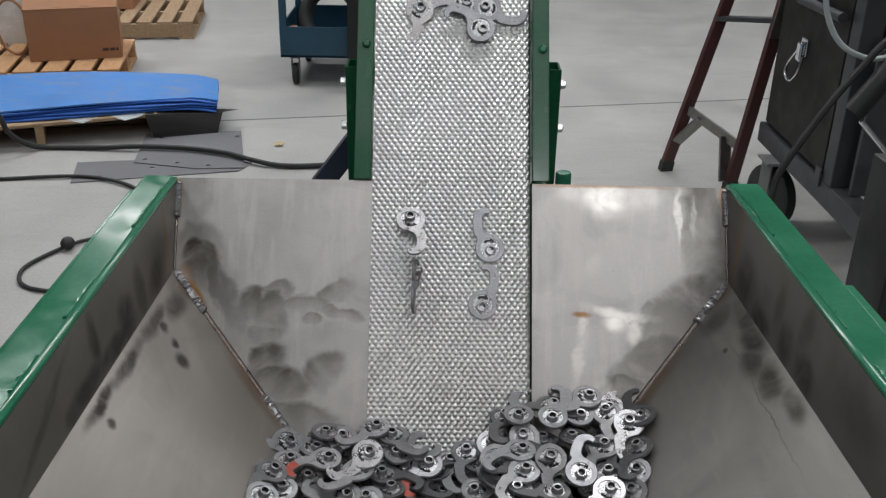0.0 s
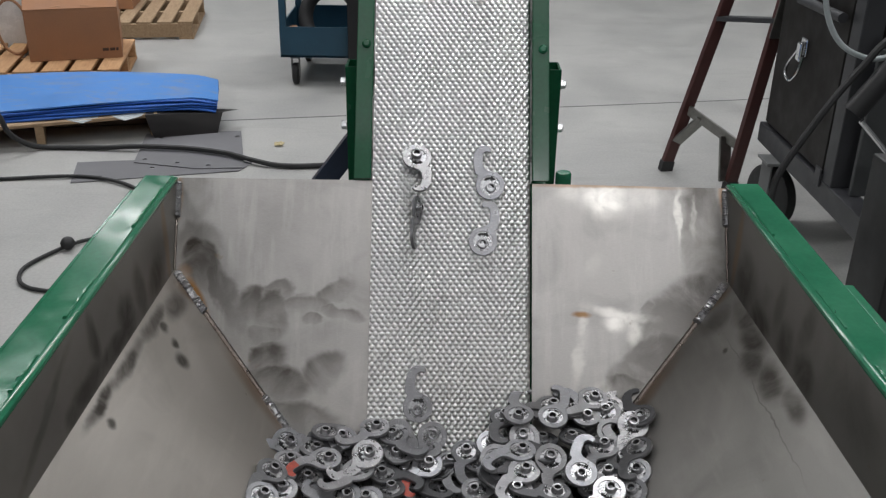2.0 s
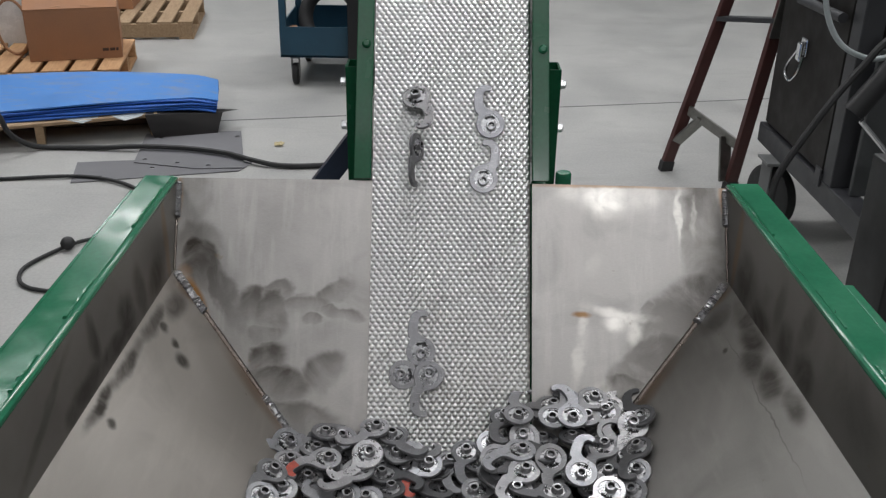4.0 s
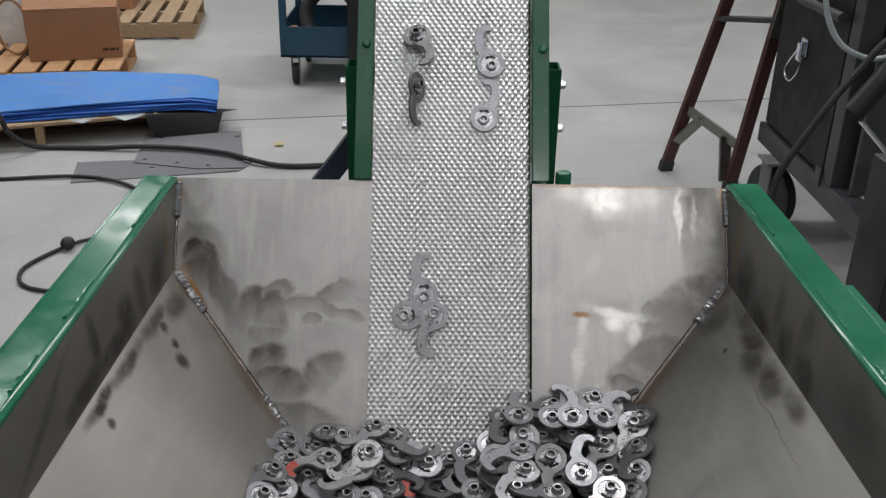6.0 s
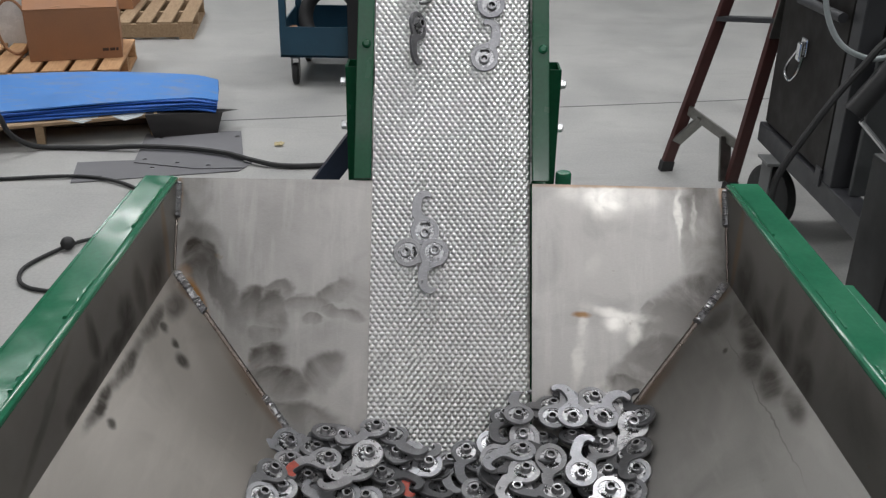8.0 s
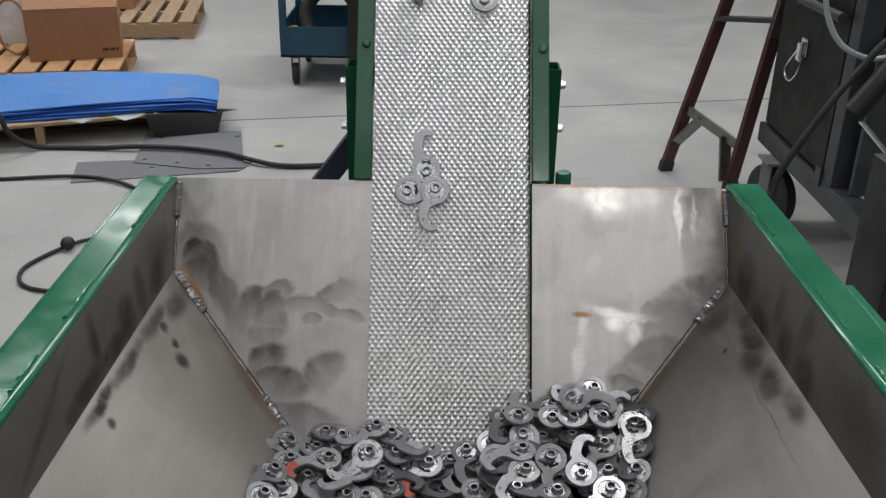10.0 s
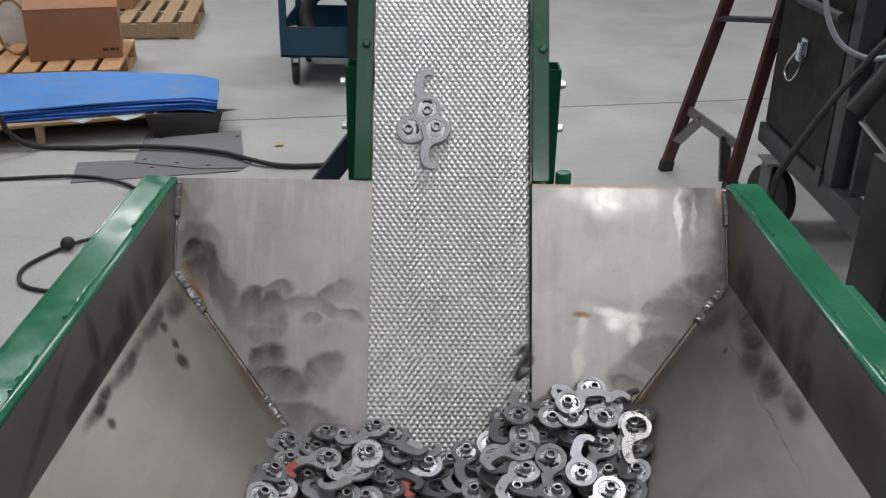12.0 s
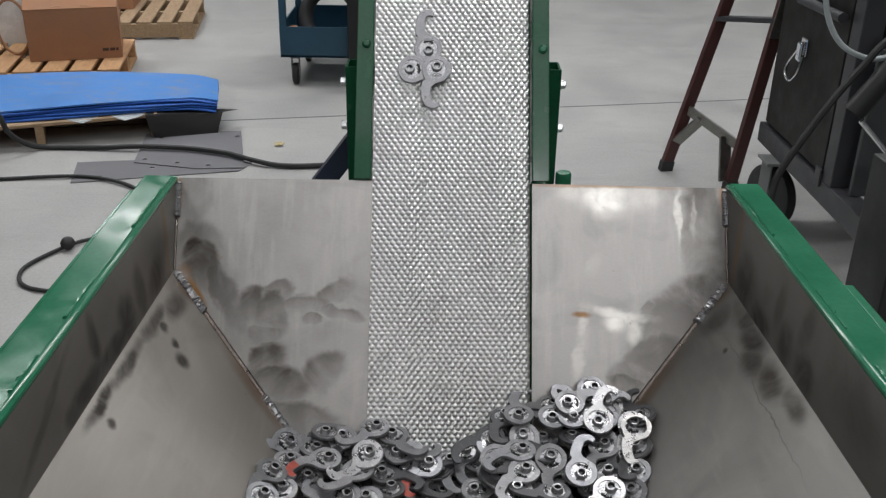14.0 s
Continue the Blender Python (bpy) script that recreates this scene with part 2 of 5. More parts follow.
# glossier spots on the right plate, with lamp highlights put into their colour
RUBBED_GLINTS = [
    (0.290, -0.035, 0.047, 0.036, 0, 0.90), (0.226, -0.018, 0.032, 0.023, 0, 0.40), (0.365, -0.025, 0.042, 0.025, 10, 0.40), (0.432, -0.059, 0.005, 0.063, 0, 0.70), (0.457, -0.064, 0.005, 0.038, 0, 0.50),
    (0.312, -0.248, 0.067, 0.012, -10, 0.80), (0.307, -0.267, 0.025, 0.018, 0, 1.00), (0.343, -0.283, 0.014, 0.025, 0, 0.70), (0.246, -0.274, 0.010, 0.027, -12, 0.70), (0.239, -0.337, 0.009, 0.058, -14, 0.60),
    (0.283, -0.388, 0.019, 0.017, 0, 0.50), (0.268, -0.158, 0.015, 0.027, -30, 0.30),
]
WELD_TINT = [(-0.474, -0.222, 0.010, 0.045, 30, 1.0), (-0.497, -0.178, 0.014, 0.014, 0, 0.4), (-0.516, -0.035, 0.010, 0.05, 0, 0.7), (-0.335, -0.425, 0.008, 0.05, 34, 0.6), (0.47, -0.25, 0.008, 0.03, -34, 0.8), (0.515, -0.02, 0.008, 0.04, 0, 0.6), (0.245, -0.252, 0.018, 0.006, 0, 0.9), (0.28, -0.006, 0.16, 0.005, 0, 0.6)]
# side walls: y towards the back, z up
OILY_WALL_L = [(1.47, 0.755, 0.05, 0.035, 0, 0.7), (1.377, 0.775, 0.025, 0.05, 20, 0.6), (1.303, 0.765, 0.035, 0.05, 30, 0.8), (1.24, 0.75, 0.10, 0.022, -3, 0.75), (1.163, 0.805, 0.018, 0.05, 12, 0.7), (1.12, 0.755, 0.07, 0.022, -3, 0.7), (1.06, 0.75, 0.03, 0.02, 0, 0.6), (0.98, 0.80, 0.12, 0.012, 25, 0.4)]
OILY_WALL_R = [(1.479, 0.755, 0.05, 0.05, 0, 0.65), (1.383, 0.728, 0.05, 0.028, -3, 0.7), (1.267, 0.75, 0.03, 0.04, 15, 0.7), (1.183, 0.75, 0.04, 0.035, 20, 0.7), (1.203, 0.817, 0.022, 0.05, 20, 0.5), (1.31, 0.80, 0.02, 0.05, 10, 0.35), (1.02, 0.80, 0.09, 0.05, 0, 0.3)]
# sloping panels: y towards the back, then up the slope
OILY_SLOPE_L = [(1.39, 0.707, 0.07, 0.010, -2, 0.75), (1.25, 0.713, 0.10, 0.009, -2, 0.85), (1.13, 0.719, 0.07, 0.008, -2, 0.8), (1.398, 0.692, 0.013, 0.009, 0, 0.85), (1.384, 0.669, 0.012, 0.008, 0, 0.8), (1.362, 0.649, 0.016, 0.013, 0, 0.8), (1.112, 0.700, 0.012, 0.007, 0, 0.7), (1.48, 0.69, 0.05, 0.018, 0, 0.6)]
OILY_SLOPE_R = [(1.44, 0.706, 0.06, 0.018, 0, 0.75), (1.37, 0.702, 0.06, 0.018, -2, 0.75), (1.315, 0.686, 0.045, 0.020, 0, 0.7), (1.25, 0.696, 0.06, 0.018, 0, 0.75), (1.17, 0.706, 0.05, 0.013, 0, 0.65), (1.23, 0.675, 0.19, 0.0013, -1, 0.4), (1.49, 0.67, 0.03, 0.03, -20, 0.5), (1.40, 0.66, 0.008, 0.006, 0, 0.6)]
M_PLATE = plate_steel("plate_steel", (0.345, 0.332, 0.317), (0.515, 0.495, 0.475), 6.5, 3.1, (0.0285, 1.666, 0.866), (58, 0, 0), OILY_SHADE_BACK, RUBBED_GLINTS, WELD_TINT, wiped=True)
# one sheet steel: left base lighter, right darker, to stand for uneven light
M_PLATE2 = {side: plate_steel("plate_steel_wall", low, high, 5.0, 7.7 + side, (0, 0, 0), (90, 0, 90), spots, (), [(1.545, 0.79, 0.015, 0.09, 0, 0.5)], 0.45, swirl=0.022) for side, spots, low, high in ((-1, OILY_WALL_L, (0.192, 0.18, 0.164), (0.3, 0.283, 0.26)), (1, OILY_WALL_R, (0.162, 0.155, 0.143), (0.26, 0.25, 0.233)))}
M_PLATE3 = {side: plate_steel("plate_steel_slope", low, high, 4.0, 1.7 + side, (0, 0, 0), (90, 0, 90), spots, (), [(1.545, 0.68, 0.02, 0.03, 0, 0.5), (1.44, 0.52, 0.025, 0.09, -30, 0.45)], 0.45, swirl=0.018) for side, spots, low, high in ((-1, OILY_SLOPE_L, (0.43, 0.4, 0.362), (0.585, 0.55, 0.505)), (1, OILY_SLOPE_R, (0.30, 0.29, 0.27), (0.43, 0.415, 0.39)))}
M_WELD = mottled("weld_bead", (0.38, 0.38, 0.39), 0.46, 0.95, 0.5, 160, 500, 0.3)
M_BURN = mottled("heat_tint", (0.16, 0.135, 0.12), 0.35, 0.9, 0.4, 60, 300, 0.1)
M_GREEN = mottled("green_enamel", (0.028, 0.168, 0.09), 0.17, 0, 0.18, 12, 120, 0.05)
bsdf(M_GREEN).inputs["Specular IOR Level"].default_value = 0.24
M_DKGREEN = mottled("dark_green_enamel", (0.012, 0.092, 0.043), 0.2, 0, 0.2, 12, 120, 0.05)
bsdf(M_DKGREEN).inputs["Specular IOR Level"].default_value = 0.25
M_BED = mottled("dimpled_stainless", (0.7, 0.7, 0.695), 0.35, 1.0, 0.1, 9, 260, 0.0, 0.04)
M_ZINC = mottled("zinc_plate", (0.68, 0.69, 0.7), 0.3, 1.0, 0.15, 80, 300)


def cam_steel(name, color, rough, metal):
    """Dull stamped steel: grey oxide, rub marks and fine scratches."""
    m = mottled(name, color, rough, metal, 0.18, 45, 500, 0.05, 0.1, False)
    v = coords(m, (1, 1, 1), False)
    oi = node(m, "ShaderNodeObjectInfo")
    scr = noise_of(m, coords(m, (60, 900, 60), False), 1.0, 2, 0.5, 0.6)
    base = bsdf(m).inputs["Base Color"].links[0].from_socket
    base = blend(m, ramp(m, scr, [grey(0.62, 0.0), grey(0.72, 0.55)]), base, tuple(min(1, c * 2.2) for c in color))
    base = blend(m, 0.45, base, ramp(m, oi.outputs["Random"], [(0.0, (0.55, 0.55, 0.57)), (0.5, (0.95, 0.95, 1.0)), (1.0, (1.0, 0.96, 0.93))]), "MULTIPLY")
    link(m, base, bsdf(m).inputs["Base Color"])
    rub = noise_of(m, v, 90, 4, 0.7)
    link(m, ramp(m, rub, [grey(0.35, rough - 0.14), grey(0.65, rough + 0.12)]), bsdf(m).inputs["Roughness"])
    return m


# tones also carry light: dark for heap gaps, light for glints, grey lifts dim cams
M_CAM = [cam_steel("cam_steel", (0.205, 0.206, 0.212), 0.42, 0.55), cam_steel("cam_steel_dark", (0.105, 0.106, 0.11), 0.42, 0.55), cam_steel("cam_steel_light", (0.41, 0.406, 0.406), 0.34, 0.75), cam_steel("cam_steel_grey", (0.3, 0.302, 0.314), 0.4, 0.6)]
M_FACE = mottled("machined_face", (0.34, 0.34, 0.35), 0.3, 0.85, 0.55, 110, 230, 0.6, 0.12, False)
M_HUB = mottled("hub_steel", (0.36, 0.36, 0.37), 0.32, 0.8, 0.2, 80, 600, 0.05, 0.08, False)
# near black, standing for the shade inside the hub's hole
M_BORE = shader("shaded_bore", (0.02, 0.02, 0.021), 0.5, 0.2)
M_RED = mottled("red_paint_mark", (0.42, 0.075, 0.05), 0.5, 0, 0.3, 150, 500)
M_WOOD = wood("pallet_wood", (0.46, 0.33, 0.21), (0.28, 0.19, 0.11))
M_WOOD2 = wood("orange_pallet_wood", (0.55, 0.33, 0.17), (0.38, 0.2, 0.09))
M_CARD = mottled("cardboard", (0.345, 0.17, 0.088), 0.8, 0, 0.12, 6, 150, 0.08)
M_CARD2 = mottled("cardboard_inside", (0.36, 0.19, 0.1), 0.8, 0, 0.1, 6, 150, 0.08)
M_BLUE = mottled("blue_foam", (0.055, 0.215, 0.56), 0.55, 0, 0.1, 5, 160, 0.06)
# dusty scuffs on the top sheet
link(M_BLUE, blend(M_BLUE, ramp(M_BLUE, noise_of(M_BLUE, coords(M_BLUE, (1, 2.5, 1)), 7, 6, 0.7, 0.6), [grey(0.52, 0.0), grey(0.7, 0.5)]), bsdf(M_BLUE).inputs["Base Color"].links[0].from_socket, (0.27, 0.25, 0.24)), bsdf(M_BLUE).inputs["Base Color"])
M_BLUE2 = mottled("blue_foam_edge", (0.02, 0.1, 0.4), 0.6, 0, 0.15, 30, 200, 0.1)
M_BLACKSHEET = mottled("black_sheet", (0.045, 0.042, 0.042), 0.6, 0, 0.2, 8, 200, 0.1)
M_GREYSHEET = mottled("grey_rubber_sheet", (0.15, 0.15, 0.16), 0.65, 0, 0.12, 4, 160, 0.06)
M_CARTBLUE = mottled("blue_grey_enamel", (0.022, 0.075, 0.12), 0.4, 0, 0.15, 8, 120, 0.05)
M_NAVY = mottled("navy_enamel", (0.022, 0.032, 0.058), 0.4, 0, 0.15, 8, 120, 0.05)
M_RUBBER = mottled("black_rubber", (0.02, 0.02, 0.021), 0.6, 0, 0.25, 30, 200, 0.1)
M_BLACK = mottled("black_enamel", (0.011, 0.011, 0.012), 0.5, 0, 0.2, 8, 120, 0.05)
M_BROWN = mottled("dark_brown_enamel", (0.01, 0.0085, 0.0075), 0.55, 0, 0.15, 8, 160, 0.06)
bsdf(M_BROWN).inputs["Specular IOR Level"].default_value = 0.3
M_DKGREY = mottled("dark_grey_enamel", (0.036, 0.037, 0.041), 0.45, 0, 0.2, 8, 120, 0.05)
M_MIDGREY = mottled("grey_enamel", (0.15, 0.155, 0.155), 0.45, 0, 0.15, 8, 120, 0.05)
M_PANEL = mottled("slate_enamel", (0.06, 0.064, 0.066), 0.5, 0, 0.15, 8, 120, 0.05)
M_MAROON = mottled("maroon_fibreglass", (0.062, 0.02, 0.018), 0.45, 0, 0.2, 14, 220, 0.08)
M_ALU = mottled("worn_aluminium", (0.25, 0.245, 0.23), 0.4, 1.0, 0.25, 30, 300, 0.1)
M_HOSE = mottled("pale_hose", (0.38, 0.42, 0.43), 0.4, 0, 0.1, 20, 200, 0.05)
M_LEAF = mottled("dry_scrap", (0.5, 0.42, 0.24), 0.7, 0, 0.3, 60, 300, 0.1)
M_FILM = mottled("plastic_wrap", (0.7, 0.72, 0.73), 0.25, 0, 0.15, 12, 100, 0.2)
M_PRINT = shader("dark_print", (0.07, 0.04, 0.03), 0.7)
M_CHROME = mottled("chrome", (0.75, 0.76, 0.77), 0.15, 1.0, 0.1, 60, 300, 0.03)
M_LAMP = shader("tube_glow", (1, 1, 1), 0.5)
bsdf(M_LAMP).inputs["Emission Color"].default_value = (0.97, 0.985, 1.0, 1)
bsdf(M_LAMP).inputs["Emission Strength"].default_value = 3.0

M_SOFTLAMP = shader("soft_panel_glow", (0.6, 0.6, 0.6), 0.5)
bsdf(M_SOFTLAMP).inputs["Emission Color"].default_value = (0.97, 0.985, 1.0, 1)
bsdf(M_SOFTLAMP).inputs["Emission Strength"].default_value = 0.3

# ---- structure: floor, walls, ceiling ----
X0, X1, Y0, Y1 = -7.0, 7.0, -12.0, 13.0
floor = solid("floor", boxed(X0, X1, Y0, Y1, -0.2, 0.0), M_CONCRETE, "smooth grey concrete shop floor with faint stains", "floor", kind="structure")
for k, (a, b) in enumerate((((-1.13, 4.785), (6.9, 6.31)), ((-6.9, 3.655), (-1.13, 4.785)))):
    bm = bmesh.new()
    bar(bm, (*a, 0.0005), (*b, 0.0005), 0.009, 0.002, up=(0, 0, 1))
    solid("floor_joint", bm, M_JOINT, "thin dark saw-cut joint in the concrete", "joint", kind="structure")
solid("wall_north", boxed(X0, X1, Y1, Y1 + 0.2, 0, CEILING), M_WALL, "plain pale painted shop wall", "wall", kind="structure")
solid("wall_south", boxed(X0, X1, Y0 - 0.2, Y0, 0, CEILING), M_WALL, "plain pale painted shop wall", "wall", kind="structure")
solid("wall_west", boxed(X0 - 0.2, X0, Y0, Y1, 0, CEILING), M_WALL, "plain pale painted shop wall", "wall", kind="structure")
solid("wall_east", boxed(X1, X1 + 0.2, Y0, Y1, 0, CEILING), M_WALL, "plain pale painted shop wall", "wall", kind="structure")
solid("ceiling", boxed(X0 - 0.2, X1 + 0.2, Y0 - 0.2, Y1 + 0.2, CEILING, CEILING + 0.2), M_CEIL, "plain pale shop ceiling deck", "ceiling", kind="structure")


def ceiling_light(x, y, share):
    t = thing("ceiling_light", (x, y, CEILING), "white ceiling light with a bright diffuser under the deck", "ceiling light", "ceiling lights")
    part("housing", boxed(-1.2, 1.2, -0.34, 0.34, -0.08, 0.0, bevel=0.01), M_WALL, t)
    part("diffuser", boxed(-1.16, 1.16, -0.31, 0.31, -0.09, -0.081), M_LAMP, t)
    l = bpy.data.lights.new("ceiling_lamp", "AREA")
    l.shape, l.size, l.size_y, l.energy, l.color = "RECTANGLE", 2.3, 0.6, LAMP_W * share, LAMP_COLOR
    o = new("ceiling_lamp", l)
    o.location = (x, y, CEILING - 0.1)


for x, y, share in LAMPS:
    ceiling_light(x, y, share)

# a broad, dim panel of diffused light over the hopper
bank = thing("light_panel", (0.0, -1.2, CEILING), "broad softly lit diffuser panel under the deck", "ceiling light")
part("housing", boxed(-1.25, 1.25, -1.1, 1.1, -0.08, 0.0, bevel=0.01), M_WALL, bank)
part("diffuser", boxed(-1.2, 1.2, -1.05, 1.05, -0.09, -0.081), M_SOFTLAMP, bank)
soft = bpy.data.lights.new("panel_lamp", "AREA")
soft.shape, soft.size, soft.size_y, soft.energy, soft.color = "RECTANGLE", 2.4, 2.1, 33.0, LAMP_COLOR
new("panel_lamp", soft).location = (0.0, -1.2, CEILING - 0.1)

# ---- the conveyor ----
INCLINE = 58.0
BED = Matrix.Translation((0.0285, 1.666, 0.866)) @ Matrix.Rotation(radians(INCLINE), 4, "X")
HALF = 0.149          # half the bed's width
BED_RISE = 0.004      # the bed stands proud of the hopper's back plate


def bed_height(u):
    """The sheet is pressed with two shallow lengthwise steps and rolls down at its edges."""
    step = 1 / (1 + math.exp(-(abs(u) - 0.066) / 0.005))
    edge = max(0.0, u - 0.141) / 0.008
    return BED_RISE + 0.003 * step - 0.006 * edge * edge


def dimpled(u, v):
    """Rows of round pressed bosses on flat sheet, every other row set off by half a pitch (arrays of places along and across the bed)."""
    pu, pv, r, h = 0.01145, 0.0081, 0.0052, 0.0020
    best = np.full(u.shape, 9.0)
    j0 = np.round(v / pv)
    for dj in (-1, 0, 1):
        j = j0 + dj
        off = 0.5 * pu * np.mod(j, 2)
        i = np.round((u - off) / pu)
        best = np.minimum(best, np.hypot(u - off - i * pu, v - j * pv))
    return h * np.clip(1 - (best / r) ** 2, 0, 1)


def conveyor():
    t = thing("conveyor", BED, "inclined magnetic conveyor with a dimpled stainless slide bed and green rails", "conveyor")
    v0, vm, v1 = -0.60, 0.46, 1.30
    nu, nv = 340, 1310
    ua, va = (np.arange(nu + 1) - nu / 2) * (2 * HALF / nu), v0 + np.arange(nv + 1) * 0.00081
    vm = float(va[-1])
    U, V = np.meshgrid(ua, va)
    Z = np.array([bed_height(u) for u in ua])[None, :] + dimpled(U, V)
    pts = np.stack([U, V, Z], -1).reshape(-1, 3)
    k = (np.arange(nv)[:, None] * (nu + 1) + np.arange(nu)[None, :]).ravel()
    me = bpy.data.meshes.new("slide_bed")
    me.from_pydata(pts.tolist(), [], np.stack([k, k + 1, k + nu + 2, k + nu + 1], -1).tolist())
    me.materials.append(M_BED)
    me.shade_smooth()
    o = new("slide_bed", me)
    o.parent = t
    tagged(o, "dimpled stainless steel slide bed")
    bm = bmesh.new()
    us = [-HALF + 2 * HALF * k / 60 for k in range(61)]
    rows = [[bm.verts.new((u, v, bed_height(u))) for u in us] for v in (vm, v1)]
    for k in range(60):
        bm.faces.new((rows[0][k], rows[0][k + 1], rows[1][k + 1], rows[1][k]))
    part("upper_bed", bm, M_BED, t, smooth=True)
    # green rails either side, channel section, from the hopper's edge upward
    for s in (-1, 1):
        e = HALF + 0.003
        prof = [(e, -0.05), (e + 0.032, -0.05), (e + 0.032, -0.046), (e + 0.004, -0.046), (e + 0.004, 0.0085), (e + 0.031, 0.0085), (e + 0.0325, 0.0105), (e + 0.031, 0.0125), (e + 0.0015, 0.0125), (e, 0.011)]
        bm = slab(bmesh.new(), [(s * x, z) for x, z in prof], 1.3, Matrix.Rotation(radians(90), 4, "X"))
        part("side_rail", bm, M_DKGREEN, t, "dark green painted side rail")
        bm = bmesh.new()
        p = Vector((s * (e + 0.02 if s > 0 else e + 0.014), 0.262 if s < 0 else 0.256, 0.0125))
        tube(bm, [p, p + Vector((0, 0, 0.003)), p + Vector((0, 0, 0.006))], [0.0085, 0.0085, 0.005], 14)
        part("screw", bm, M_DKGREEN if s < 0 else M_GREEN, t, "small painted screw head", smooth=True)
    part("bed_box", boxed(-HALF + 0.002, HALF - 0.002, v0, 1.3, -0.045, -0.012), M_DKGREEN, t)
    return t


conveyor()


def support_post(x, y, top, side):
    """A hollow square upright beside the bed, open at its top, bolted through its outer face."""
    t = thing("support_post", (x, y, 0), "dark green hollow steel support post with zinc bolts", "support post", "conveyor posts")
    o, w = 0.033, 0.004
    bm = bmesh.new()
    for x0, x1, y0, y1 in ((-o, -o + w, -o, o), (o - w, o, -o, o), (-o + w, o - w, -o, -o + w), (-o + w, o - w, o - w, o)):
        box(bm, x0, x1, y0, y1, 0.0, top)
    part("tube", bm, M_DKGREEN, t)
    part("foot_plate", boxed(-0.06, 0.06, -0.06, 0.06, 0.0, 0.008, bevel=0.001), M_DKGREEN, t)
    for z in (top - 0.035, top - 0.127):
        hex_bolt("bolt", (side * o, -0.01, z), (side, 0, 0), 0.016, 0.013, M_ZINC, t, "zinc-plated hexagon bolt head")
    return t


support_post(-0.151, 1.872, 1.038, -1)
support_post(0.213, 1.872, 1.038, 1)

bm = bmesh.new()
bar(bm, (-0.142, 1.955, 0.895), (-0.807, 1.955, 0.01), 0.045, 0.04, up=(0, 1, 0))
brace = thing("diagonal_brace", (0, 0, 0), "dark navy square steel brace running down to the floor", "brace")
part("strut", bm, M_NAVY, brace)
part("base_plate", boxed(-0.867, -0.747, 1.89, 2.02, 0.0, 0.012, bevel=0.001), M_NAVY, brace)

# ---- the hopper ----
HL, HR = -0.488, 0.549       # inner faces of the side walls
RIM, CREASE = 0.863, 0.716   # heights of the rim and of the bend in the side walls
HF = 0.742                   # inner face of the front wall
SL = 1.12                    # fall of the sloping panels
FLOORZ = 0.385               # the hopper's bottom


def back_y(z):
    return 1.666 + (z - 0.866) / math.tan(radians(INCLINE))


def quad_plate(pts, thick, out):
    """A flat plate with the given corners, thickened along out."""
    bm = bmesh.new()
    o = Vector(out).normalized() * thick
    a = [bm.verts.new(p) for p in pts]
    b = [bm.verts.new(Vector(p) + o) for p in pts]
    bm.faces.new(a)
    bm.faces.new(b[::-1])
    n = len(pts)
    for k in range(n):
        bm.faces.new((a[k], a[(k + 1) % n], b[(k + 1) % n], b[k]))
    return bm


def weld(parent, a, b, r=0.006, out=(0, 0, 0)):
    """A stitched weld bead: overlapping ripples along a seam."""
    a, b = Vector(a), Vector(b)
    n = max(4, int((b - a).length / 0.004))
    pts, rad = [], []
    rng = random.Random(int(abs(a.x * 1000)) + n)
    for k in range(n * 2 + 1):
        p = a.lerp(b, k / (2 * n)) + Vector([rng.uniform(-0.0008, 0.0008) for _ in range(3)])
        pts.append(p)
        rad.append(r * (1.07 if k % 2 else 0.9) * rng.uniform(0.95, 1.05))
    rad[0] = rad[-1] = r * 0.5
    return part("weld_bead", tube(bmesh.new(), pts, rad, 8), M_WELD, parent, "bright rippled weld bead", smooth=True)


